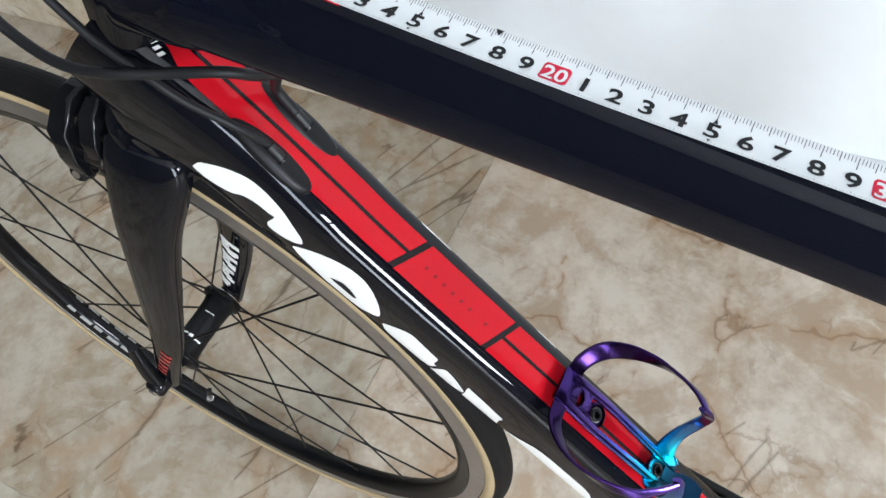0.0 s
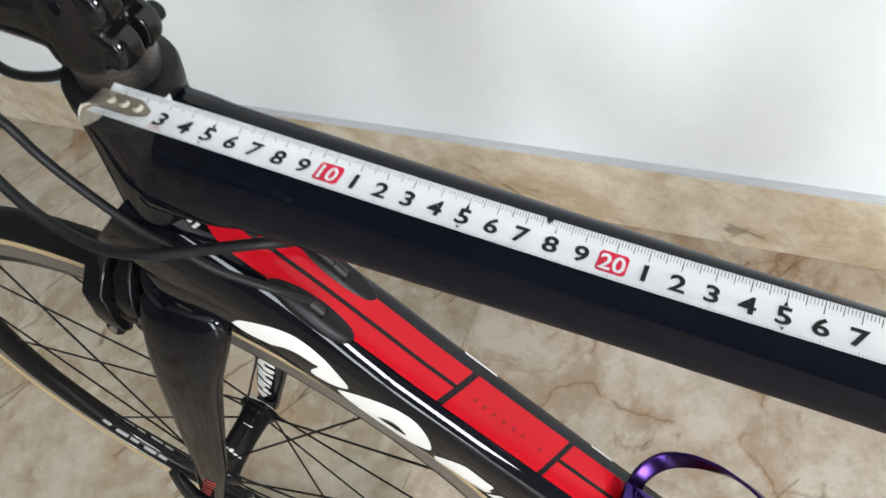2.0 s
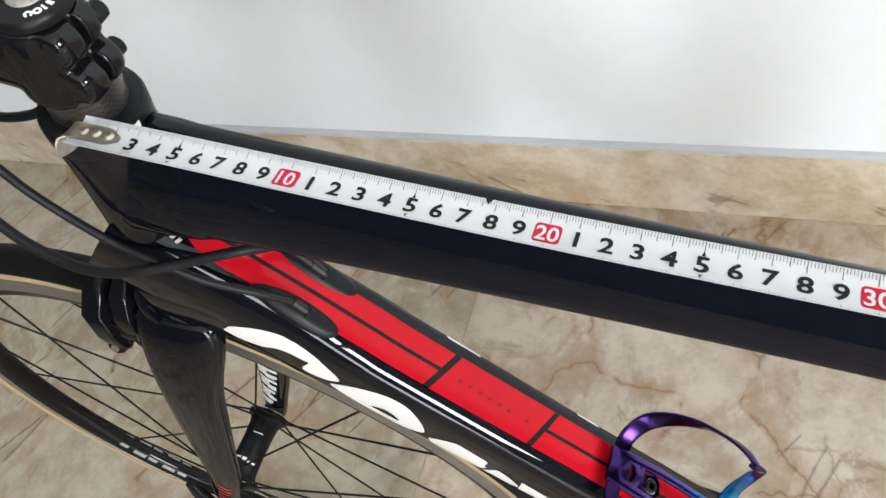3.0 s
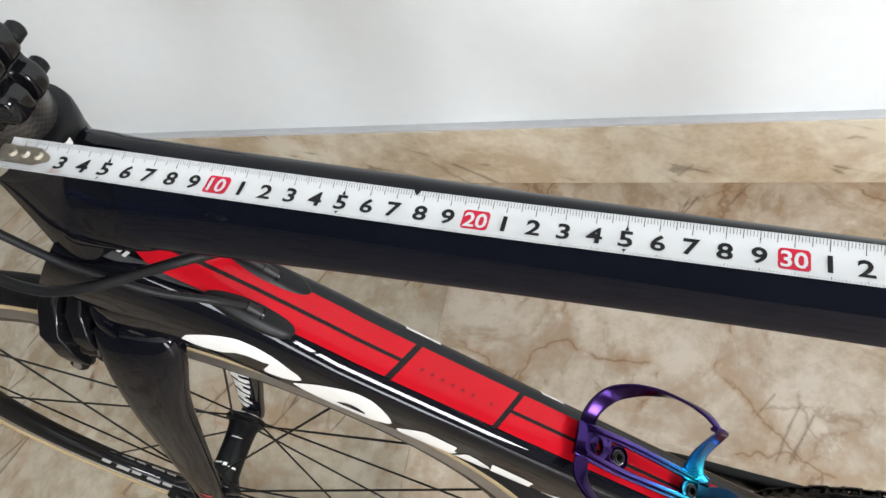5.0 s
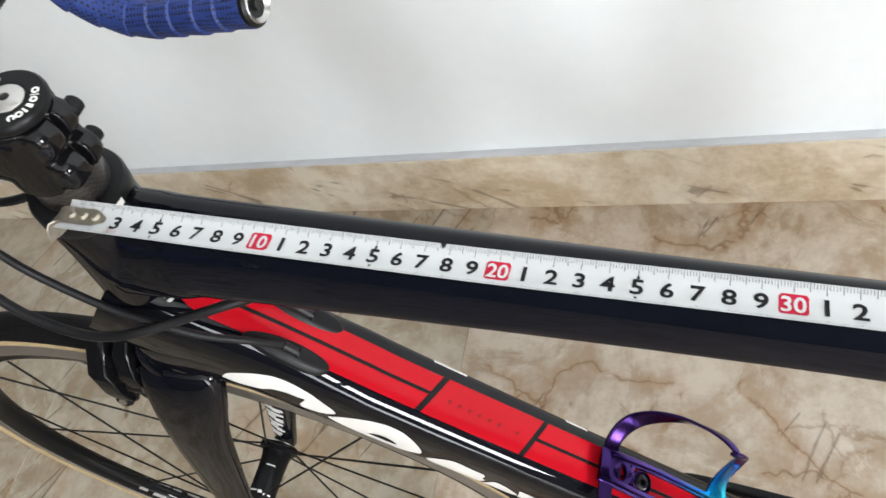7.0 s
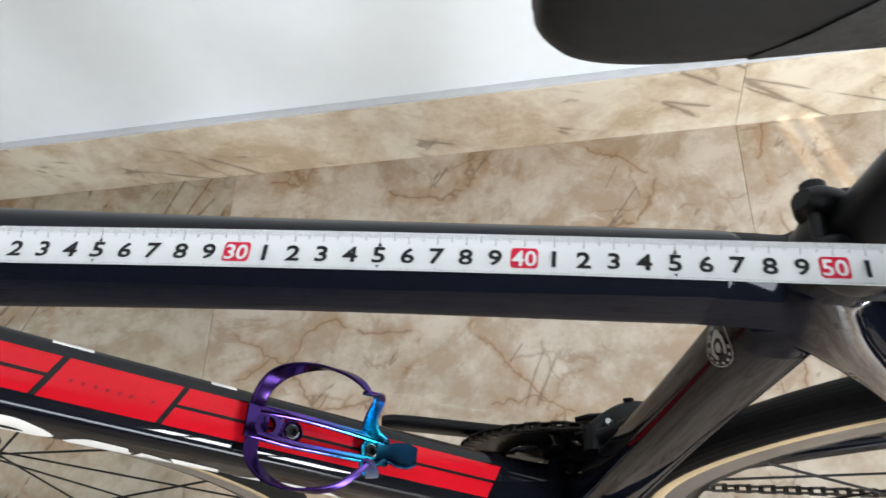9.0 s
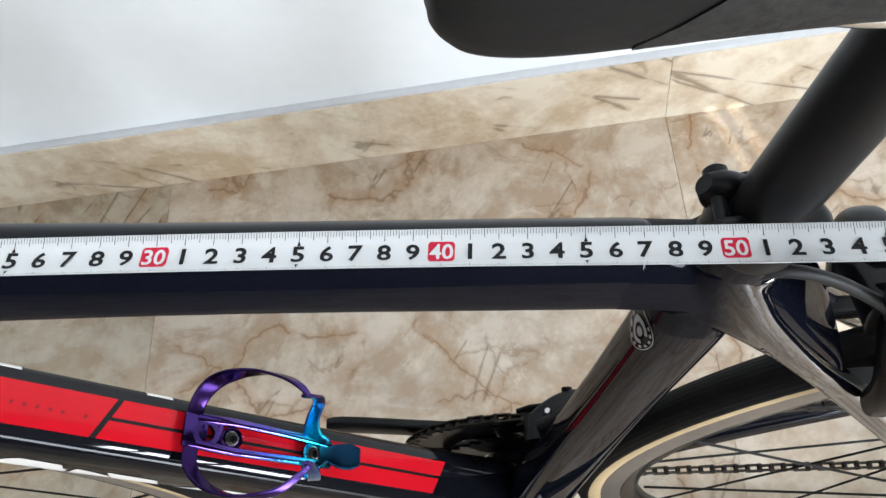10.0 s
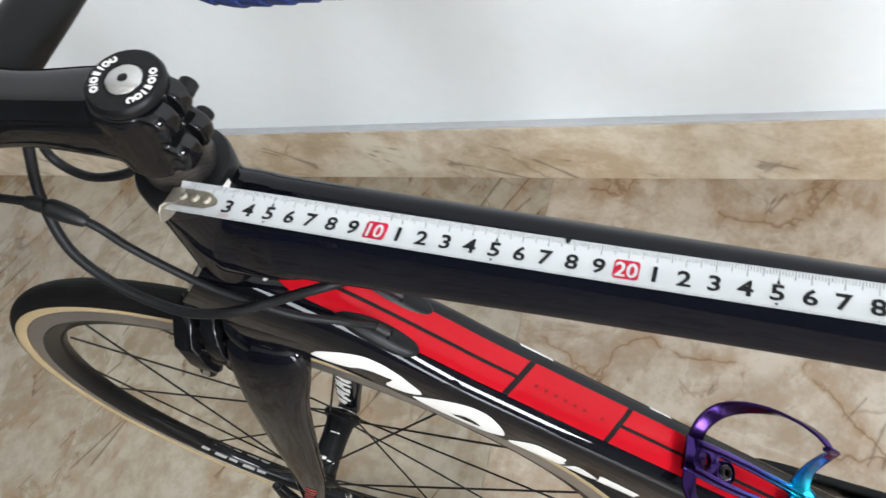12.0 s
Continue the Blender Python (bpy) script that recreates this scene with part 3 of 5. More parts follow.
for v, f in junction:
    faces += [tuple(i + len(verts) for i in face) for face in f]
    verts += v
lug = part("seat_lug", (verts, faces), LUG, bike, "glossy moulded junction of tube and stays")
fuse = lug.modifiers.new("fuse", "REMESH")
fuse.mode, fuse.voxel_size, fuse.use_smooth_shade = "VOXEL", 0.0013, True
melt = lug.modifiers.new("melt", "SMOOTH")
melt.factor, melt.iterations = 0.5, 10

# red panels with their dark lines, laid on the top of the down tube
panels = holder("red_panel", bike)
tagged(panels, "red lacquered panels on the down tube")
dtop = lambda d, v: DT.top(d + D0, v)
part("panel_ground", quad(lambda d, v: DT.top(d + D0, v, 0.0002), -0.150, 0.340, -0.0131, 0.0131, 60, 8), PANELLINE, panels, "black lines between the red panels")
for d0, d1, v0, v1 in ((-0.172, -0.002, 0.0012, 0.0132), (0.0025, 0.0745, -0.0135, 0.0135), (0.0785, 0.345, 0.0012, 0.0135), (0.0785, 0.345, -0.0135, -0.0012)):
    part("panel", quad(dtop, d0 + 0.5 * v0, d1 + 0.5 * v0, v0, v1, 24, 6, 0.5), RED, panels)
tip = [(-0.172, -0.0040, -0.0012), (-0.1694, -0.0056, -0.0012), (-0.1616, -0.0083, -0.0012), (-0.1537, -0.0116, -0.0012), (-0.1480, -0.0128, -0.0012), (-0.1400, -0.0132, -0.0012)]
near = tip + [(-0.14 + 0.1314 * k / 20, -0.0132, -0.0012) for k in range(1, 21)] + [(-0.0026, -0.0014, -0.0012)]
part("panel", sheet(dtop, near, 6), RED, panels)
for k in range(7):
    d = (0.0112 + 0.0074 * k) if k < 6 else 0.0620
    part("print_bar", quad(lambda q, v: DT.top(q + D0, v, 0.0007), d, d + 0.0019, -0.0012 - 0.0002 * k, 0.0010 - 0.0002 * k, 1, 1, 0.4), DASH, panels)
part("stripe", quad(lambda d, v: TT.top(d, v), 0.030, 0.112, -0.0088, -0.0062, 24, 2), RED, top_tube, "red stripe along the top tube")

# white shapes on the side faces
dside = lambda d, h: DT.side(d + D0, h)
marks = holder("side_mark", bike)
tagged(marks, "large white printed shapes on the down tube's side")
SHAPES = (
    [(-0.116, -0.010, -0.007), (-0.1148, -0.011, 0.001), (-0.1063, -0.012, 0.0134), (-0.0977, -0.0085, 0.0197), (-0.0919, -0.0045, 0.0218), (-0.0877, 0.0023, 0.0222), (-0.0806, 0.0062, 0.0221), (-0.0721, 0.0068, 0.0205), (-0.068, 0.0072, 0.0192), (-0.0672, -0.004, 0.019), (-0.0636, -0.008, 0.0172), (-0.055, -0.006, 0.0126), (-0.0495, -0.002, 0.009), (-0.0465, 0.003, 0.005)],
    [(-0.0471, -0.008, -0.006), (-0.039, -0.012, 0.0065), (-0.031, -0.014, 0.0145), (-0.0229, -0.016, 0.0188), (-0.0149, -0.018, 0.0200), (-0.0068, -0.018, 0.0190), (0.0013, -0.018, 0.0150), (0.0093, -0.015, 0.0085), (0.015, -0.010, 0.002), (0.0182, -0.006, -0.003)],
    [(0.025, -0.010, -0.008), (0.031, -0.016, 0.001), (0.037, -0.019, 0.0065), (0.043, -0.0195, 0.0065), (0.049, -0.0195, 0.0058), (0.056, -0.019, 0.0048), (0.0625, -0.018, 0.0035), (0.0655, -0.017, -0.0045), (0.0685, -0.015, -0.006)],
    [(0.0715, -0.018, -0.010), (0.0730, -0.0205, -0.0015), (0.078, -0.021, -0.0015), (0.0835, -0.021, -0.003), (0.090, -0.0195, -0.006), (0.095, -0.016, -0.0085), (0.0975, -0.0125, -0.0115)],
    [(0.0925, -0.0010, 0.0008), (0.0985, -0.012, 0.0004), (0.103, -0.021, 0.0), (0.115, -0.021, -0.0012), (0.127, -0.021, -0.003), (0.1285, -0.020, -0.008), (0.133, -0.0185, -0.016)],
    [(0.1435, -0.019, -0.016), (0.154, -0.023, -0.0085), (0.1645, -0.025, -0.003), (0.19, -0.025, -0.002), (0.217, -0.025, -0.004), (0.235, -0.025, -0.02)],
)
for rows in SHAPES:
    part("mark", sheet(dside, [tuple(r) for r in glide(rows, 4)], 10), WHITE, marks)
slit = [(-0.0185, -0.0070, -0.0060), (-0.0135, -0.0072, -0.0010), (-0.0088, -0.0072, -0.0005), (-0.0041, -0.0072, -0.0020), (0.0006, -0.0066, -0.0045)]
part("mark_gap", sheet(lambda d, h: DT.side(d + D0, h, -1, 0.0007), [tuple(r) for r in glide(slit, 4)], 3), NAVY, marks, "dark gap in a printed shape")
for d0, d1 in ((-0.003, 0.022), (0.100, 0.118)):
    part("mark", quad(lambda d, v: DT.top(d + D0, v), d0, d1, 0.0210, 0.0256, 8, 4), WHITE, marks)

small = holder("small_print", bike)
tagged(small, "small white print beside the red panel")
for k in range(3):
    part("print_bar", quad(lambda d, v: DT.top(d + D0, v, 0.0006), -0.1712 + 0.0032 * k, -0.1692 + 0.0032 * k, -0.0120 - 0.0009 * k, -0.0090 - 0.0009 * k, 2, 2, 0.4), WHITE, small)

# badge on the seat tube
badge = holder("seat_tube_badge", bike)
tagged(badge, "oval grey printed badge on the seat tube")
bd = (0.676 - 0.26) * 1.030


def on_seat_tube(r, a):
    c, s, u, aa, bb, n = ST._at(bd + r * 1.25 * math.sin(a))
    th = math.atan2(0.955, -0.296) + r * math.cos(a) / 0.0185
    x, y = math.cos(th), math.sin(th)
    return c + s * (aa + 0.0005) * np.sign(x) * abs(x) ** (2 / n) + u * (bb + 0.0005) * np.sign(y) * abs(y) ** (2 / n)


def ring_on(fn, r0, r1, a0=0.0, a1=2 * math.pi, n=40):
    verts, faces = [], []
    for k in range(n + 1):
        a = a0 + (a1 - a0) * k / n
        verts += [fn(r0, a), fn(r1, a)]
    for k in range(n):
        faces.append((2 * k, 2 * k + 1, 2 * k + 3, 2 * k + 2))
    return verts, faces


part("badge_ring", ring_on(on_seat_tube, 0.0096, 0.0101), GREY, badge)
part("badge_swirl", ring_on(on_seat_tube, 0.0040, 0.0062, 0.5, 5.6), GREY, badge)
part("badge_dot", ring_on(on_seat_tube, 0.0, 0.0024), GREY, badge)
for k in range(9):
    part("print_bar", ring_on(on_seat_tube, 0.0074, 0.0087, 3.3 + 0.5 * k, 3.55 + 0.5 * k, 4), GREY, badge)

# headset, spacer, stem
AX = Matrix.Translation(steer(0.8365)) @ Matrix.Rotation(math.atan(0.3058), 4, "Y")     # z along the steering axis
headset = holder("headset", bike, AX)
part("cover_ring", turned([(0.0150, 0.001), (0.0226, 0.001), (0.0231, 0.003), (0.0231, 0.0115), (0.0222, 0.0138), (0.0185, 0.0155), (0.0150, 0.0155)], 48, axis="z"), CHARCOAL, headset)
part("printed_label", [(v, f) for v, f in [ring_on(lambda r, a: (0.0233 * math.cos(a), 0.0233 * math.sin(a), r), 0.0060, 0.0118, -0.40, -0.05, 8)]][0], WHITE, headset)
part("spacer", turned([(0.0140, 0.0140), (0.0168, 0.0140), (0.0168, 0.030), (0.0140, 0.030)], 48, axis="z"), WEAVE, headset, "carbon-weave headset spacer")
stem = holder("stem", bike)
stem.location = (-0.0005, -0.0012, 0)
tagged(stem, "black alloy stem with a round top cap")
CLAMP_Z = (0.0395, 0.0585)    # heights of the two clamp bolts
clamp_rows = [(-0.002, 0, z, a, a - 0.0010, 2.4) for z, a in ((0.0272, 0.0166), (0.0300, 0.0172), (0.0360, 0.0173), (0.0440, 0.0173), (0.0520, 0.0173), (0.0590, 0.0172), (0.0640, 0.0170), (0.0672, 0.0164))]
pieces = [moved(Loft(clamp_rows, 3).shape(44), AX)]
pieces.append(Loft([(0.022, 0, 0.8845, 0.0120, 0.0170, 3), (0.006, 0, 0.8845, 0.0172, 0.0195, 3.2), (-0.020, 0, 0.8872, 0.0168, 0.0172, 3.2), (-0.060, 0, 0.8895, 0.0160, 0.0150, 3), (-0.102, 0, 0.8905, 0.0190, 0.0165, 3)], 6).shape(36))
for z, reach in zip(CLAMP_Z, (0.0125, 0.0100)):
    for y0, y1 in ((-0.0128, -0.0015), (0.0015, 0.0112)):
        ys = np.linspace(y0, y1, 5)
        grow = (0.82, 0.97, 1.0, 1.0, 1.0) if y0 < 0 else (1.0, 1.0, 1.0, 0.97, 0.82)
        pieces.append(moved(Loft([(reach, y, z, 0.0098 * k, 0.0088 * k, 2.7) for y, k in zip(ys, grow)], 4, (1, 0, 0)).shape(36), AX))
body = part("stem_body", joined(*pieces), GLOSS, stem, "glossy black moulded stem")
fuse = body.modifiers.new("fuse", "REMESH")
fuse.mode, fuse.voxel_size, fuse.use_smooth_shade = "VOXEL", 0.0009, True
melt = body.modifiers.new("melt", "SMOOTH")
melt.factor, melt.iterations = 0.5, 12
cap = part("top_cap", turned([(0.0, 0.0722), (0.0078, 0.0722), (0.0082, 0.0730), (0.0152, 0.0730), (0.0162, 0.0720), (0.0165, 0.0702), (0.0161, 0.0682), (0.0, 0.0682)], 56, closed=False, axis="z"), CHARCOAL, stem, "black stem cap with white printing round its edge")
cap.matrix_basis = AX
part("cap_bolt", turned([(0.0018, 0.0722), (0.0021, 0.0742), (0.0068, 0.0738), (0.0076, 0.0731), (0.0076, 0.0722)], 40, axis="z"), STEEL, cap, "silver cap bolt")
part("bolt_socket", turned([(0.0, 0.0727), (0.0020, 0.0727), (0.0020, 0.0718), (0.0, 0.0718)], 6, closed=False, axis="z"), INK, cap)
random.seed(5)
for start in (-0.95, 2.30):
    a0 = start
    for k in range(7):
        wide = (0.22, 0.22, 0.13, 0.22, 0.22, 0.07, 0.23)[k]
        mid = a0 + wide / 2
        if k in (0, 1, 4, 6):
            cx, cy = 0.0119 * math.cos(mid), 0.0119 * math.sin(mid)
            shape = ring_on(lambda r, a: (cx + r * math.cos(a), cy + r * math.sin(a), 0.0733), 0.0007, 0.0017, mid + (0.5 if k == 0 else 0.0), mid + (5.8 if k == 0 else 2 * math.pi), 14)
        else:
            shape = ring_on(lambda r, a: (r * math.cos(a), r * math.sin(a), 0.0733), 0.0100 if k == 5 else 0.0103, 0.0136, mid - wide * 0.32, mid + wide * 0.32, 4)
        part("print_mark", shape, WHITE, cap)
        a0 += wide + 0.055
for z in CLAMP_Z:
    part("clamp_bolt", rod((0.0160, 0.0090, z), (0.0160, 0.0152, z), 0.0042, bevel=0.0008, seg=24), CHARCOAL, stem).matrix_basis = AX
    part("bolt_socket", rod((0.0165, -0.0132, z), (0.0165, -0.0090, z), 0.0026), INK, stem).matrix_basis = AX
part("faceplate", block(-0.130, -0.102, -0.021, 0.021, 0.868, 0.911, 0.008, 4), BLACK, stem)

# handlebar
bar = holder("handlebar", bike)
tagged(bar, "drop handlebar with perforated blue tape")
CX, CW = -0.106, 0.889
part("bar_centre", pipe([(CX, -0.12, CW), (CX, -0.05, CW), (CX, 0.05, CW), (CX, 0.12, CW)], [0.0135, 0.0159, 0.0159, 0.0135], 6, 24), CHARCOAL, bar)
for s in (-1, 1):
    pts = [(CX, 0.118 * s, CW), (CX - 0.002, 0.165 * s, CW), (CX - 0.022, 0.195 * s, CW - 0.002), (CX - 0.062, 0.203 * s, CW - 0.012), (CX - 0.085, 0.206 * s, CW - 0.045), (CX - 0.078, 0.209 * s, CW - 0.085), (CX - 0.045, 0.211 * s, CW - 0.112), (CX + 0.005, 0.212 * s, CW - 0.117), (CX + 0.058, 0.212 * s, CW - 0.116)]
    g = Loft([(*p, 0.0155, 0.0155, 2) for p in pts], 34, (0.2, 0.3, 0.93))
    wrap = ((g.d / 0.021) % 1.0 - 0.5) * 0.0016
    g.a, g.b = g.a + wrap, g.b + wrap
    part("bar_tape", g.shape(24), BARTAPE, bar, "perforated blue bar tape")
    end = pts[-1]
    plug = part("bar_plug", moved(turned([(0.0, 0.006), (0.004, 0.006), (0.0045, 0.003), (0.009, 0.0035), (0.0135, 0.005), (0.0155, 0.003), (0.0155, -0.006), (0.0, -0.006)], 32, closed=False, axis="z"), Matrix.Translation(end) @ Matrix.Rotation(math.pi / 2, 4, "Y")), PLASTIC, bar, "black bar-end plug with a silver ring")
    part("plug_ring", moved(turned([(0.0085, 0.0030), (0.0125, 0.0062), (0.0132, 0.0050), (0.009, 0.0015)], 32, axis="z"), Matrix.Translation(end) @ Matrix.Rotation(math.pi / 2, 4, "Y")), STEEL, plug)

# fork
fork = holder("fork", bike)
tagged(fork, "glossy navy-black carbon fork")
part("crown", Loft([(*steer(0.6935), 0.0295, 0.0330, 2.4), (*steer(0.690), 0.0315, 0.0345, 2.5), (*steer(0.688, 0.001), 0.0325, 0.034, 2.8), (*steer(0.6875, 0.002), 0.031, 0.031, 2.8)], 6).shape(36), NAVY_SHEEN, fork)
for s in (-1, 1):
    leg = [(-0.0505, 0.0200 * s, 0.6925, 0.0100, 0.0300, 2.4), (-0.053, 0.0245 * s, 0.684, 0.0135, 0.0360, 2.5), (-0.0605, 0.0305 * s, 0.664, 0.0150, 0.0375, 2.5), (-0.078, 0.0385 * s, 0.620, 0.0142, 0.0330, 2.5), (-0.110, 0.0450 * s, 0.540, 0.0125, 0.0290, 2.4), (-0.148, 0.0495 * s, 0.450, 0.0108, 0.0240, 2.3), (-0.183, 0.0515 * s, 0.382, 0.0094, 0.0175, 2.2), (-0.201, 0.052 * s, 0.345, 0.0085, 0.0130, 2.2), (-0.208, 0.052 * s, 0.328, 0.007, 0.010, 2.2)]
    slim = lambda z: float(np.interp(z, (0.33, 0.36, 0.40, 0.45, 0.54, 0.62, 0.665, 0.69), (0.9, 0.82, 0.70, 0.64, 0.66, 0.70, 0.73, 0.80)))
    leg = [(x + 0.001 * float(np.interp(z, (0.62, 0.67), (0, 1))), y, z, a * slim(z) ** 0.5, b * slim(z), n) for x, y, z, a, b, n in leg]
    leg = [(x, y - 0.009 * min(1, (0.69 - z) / 0.35 if z < 0.69 else 0), z, a, b, n) for x, y, z, a, b, n in leg]
    L = Loft(leg, 8)
    blade = part("fork_leg", L.shape(32), NAVY_SHEEN, fork)
    if s < 0:
        for k in range(6):
            d = L.d[-1] - 0.122 + 0.0125 * k
            part("print_bar", quad(lambda d, h: L.side(d, h, -1), d, d + 0.0052, -0.0012 - 0.0008 * k, 0.0095 - 0.0012 * k, 3, 3, 0.7), PRINT, blade, "small red print")
            if k % 3 != 2:
                part("print_bar", quad(lambda d, h: L.side(d, h, -1), d + 0.0060, d + 0.0105, 0.0030 - 0.0008 * k, 0.0085 - 0.0012 * k, 3, 3, 0.7), PRINT, blade, "small red print")
    else:
        for k in range(7):
            d = L.d[-1] - 0.172 + 0.0175 * k
            part("print_bar", quad(lambda d, h: L.side(d, h, -1), d, d + 0.0085, -0.0100, 0.0085 - 0.0012 * k, 3, 3, 0.6), WHITE, blade, "white print inside the leg")
            part("print_bar", quad(lambda d, h: L.side(d, h, -1), d + 0.0090, d + 0.0165, -0.0095 + 0.006 * (k % 2), -0.0010 + 0.006 * (k % 2), 3, 3, 0.6), WHITE, blade, "white print inside the leg")


# wheels
VALVE = 246.0    # where the front valve stands, in degrees round the hub
def wheel(name, hub, spokes, rear, label):
    turn = Matrix() if rear else Matrix.Rotation(radians(1.0), 4, "Z") @ Matrix.Rotation(radians(-1.3), 4, "X")    # the bars stand slightly turned
    w = holder(name, bike, Matrix.Translation(hub) @ turn)
    tagged(w, label)
    R = 0.3405 if rear else 0.3400
    grow = R - 0.3345
    tc, tr = R - 0.0134, 0.0134
    arc = lambda a0, a1, n, r: [(tc + r * math.cos(radians(a0 + (a1 - a0) * k / n)), r * math.sin(radians(a0 + (a1 - a0) * k / n))) for k in range(n + 1)]
    tread = []
    for k, (r, y) in enumerate(arc(-76, 76, 36, tr)):
        groove = 0.00035 if k % 3 == 1 and 3 < k < 33 else 0.0
        f = 1 - groove / tr
        tread.append((tc + (r - tc) * f, y * f))
    part("tyre", turned(tread + [(tc - 0.004, 0.006), (tc - 0.004, -0.006)], 128), RUBBER, w, "black tyre tread with fine ribs")
    for s in (-1, 1):
        wall = arc(74 * s, 122 * s, 8, tr - 0.0001)
        inner = arc(122 * s, 74 * s, 8, tr - 0.0018)
        part("sidewall", turned(wall + inner, 128), TAN, w, "tan tyre sidewall")
        y = 0.0102 * s
        part("brake_track", turned([(r + grow, q) for r, q in ((0.3135, y), (0.3135, y * 1.06), (0.3125, y * 1.09), (0.2990, y * 1.15), (0.2985, y * 1.05), (0.2985, y * 0.9), (0.3135, y * 0.9))], 128), TRACK, w, "worn grey brake track")
    rim = part("rim", turned([(r + grow, q) for r, q in ((0.3132, 0.0088), (0.2986, 0.0096), (0.2982, 0.0114), (0.2975, 0.0112), (0.2880, 0.0090), (0.2835, 0.0050), (0.2825, 0.0), (0.2835, -0.0050), (0.2880, -0.0090), (0.2975, -0.0112), (0.2982, -0.0114), (0.2986, -0.0096), (0.3132, -0.0088))], 128), BLACK, w, "black rim with white print")
    for k in range(5 if not rear else 0):
        a = radians(203 + 4.2 * k)
        for s in (-1, 1):
            fn = lambda r, q: (r * math.cos(q), s * (0.0094 - (0.288 + grow - r) * 0.89), r * math.sin(q))
            low, high = (0.2842, 0.2876) if k % 2 else (0.2838, 0.2870)
            part("print_bar", ring_on(fn, low + grow, high + grow, a, a + (0.060 if k % 2 else 0.042), 5), GREY, rim)
    if not rear:
        va = radians(VALVE)
        valve = holder("valve", w)
        at = lambda r: (r * math.cos(va), 0.0, r * math.sin(va))
        part("valve_stem", rod(at(0.289), at(0.262), 0.0030, seg=16), STEEL, valve, "threaded silver valve stem")
        part("valve_nut", rod(at(0.2895), at(0.2850), 0.0055, bevel=0.0006, seg=6), STEEL, valve)
        part("valve_cap", rod(at(0.262), at(0.244), 0.0036, 0.0030, 16, 0.0008), CHARCOAL, valve)
    fl = 0.034 if not rear else 0.03
    if rear:
        hubp = [(0.0, -0.046), (0.0075, -0.046), (0.0078, -0.040), (0.017, -fl - 0.003), (0.019, -fl), (0.017, -fl + 0.003), (0.0125, -fl + 0.008), (0.0118, 0.0), (0.0125, fl - 0.008), (0.017, fl - 0.003), (0.019, fl), (0.017, fl + 0.003), (0.0078, 0.040), (0.0075, 0.046), (0.0, 0.046)]
    else:
        half = [(0.0, 0.047), (0.0085, 0.047), (0.0090, 0.041), (0.0135, 0.0395), (0.0205, 0.0375), (0.0212, 0.0355), (0.0205, 0.0325), (0.0165, 0.0300), (0.0150, 0.0240), (0.0142, 0.0100)]
        hubp = [(r, -y) for r, y in half] + [(r, y) for r, y in reversed(half)]
    hb = part("hub", turned(hubp, 40, closed=False), BLACK, w, "black alloy hub")
    if not rear:
        for y0, y1, a0, a1 in ((-0.0185, -0.0165, 0.35, 0.95), (-0.0170, -0.0140, 1.05, 1.35), (-0.0155, -0.0140, 1.45, 2.10), (0.0125, 0.0132, 0.75, 1.45)):
            part("print_bar", ring_on(lambda r, a: ((0.0147 - abs(r) * 0.004) * math.cos(a), r, (0.0147 - abs(r) * 0.004) * math.sin(a)), y0, y1, a0, a1, 8), WHITE, hb)
    part("hub_cap", turned([(0.0, fl + 0.002), (0.0165, fl + 0.002), (0.0165, fl + 0.0055), (0.008, fl + 0.008), (0.0, fl + 0.008)], 32, closed=False), STEEL, hb)
    part("axle", rod((0, -0.062, 0), (0, 0.062, 0), 0.0045), STEEL, hb)
    for k in range(spokes):
        s = 1 if k % 2 else -1
        a = 2 * math.pi * (k + 0.35) / spokes
        b = a + (0.85 if (k // 2) % 2 else -0.85)
        p0 = (0.0185 * math.cos(b), s * fl, 0.0185 * math.sin(b))
        p1 = (0.284 * math.cos(a), s * 0.0015, 0.284 * math.sin(a))
        part("spoke", rod(p0, p1, 0.00105, 0.00105, 6), SPOKE, w)
    return w


front = wheel("front_wheel", HUB_F, 20, False, "front wheel with black spokes and a tan-wall tyre")
rear = wheel("rear_wheel", HUB_R, 24, True, "rear wheel with black spokes and a tan-wall tyre")
qr = holder("quick_release", front)
part("lever_nut", rod((0, -0.0575, 0), (0, -0.0770, 0), 0.0112, 0.0102, 24, 0.0022), BLACK, qr)
part("nut_cap", rod((0, -0.0770, 0), (0, -0.0790, 0), 0.0056, 0.0045, 16, 0.0006), STEEL, qr)
part("lever", Loft([(0, -0.067, 0.000, 0.0070, 0.0100, 2.8), (-0.003, -0.067, 0.014, 0.0060, 0.0105, 3), (-0.007, -0.064, 0.032, 0.0052, 0.0095, 3), (-0.011, -0.060, 0.050, 0.0040, 0.0070, 2.6)], 6).shape(20), BLACK, qr, "black quick-release lever")

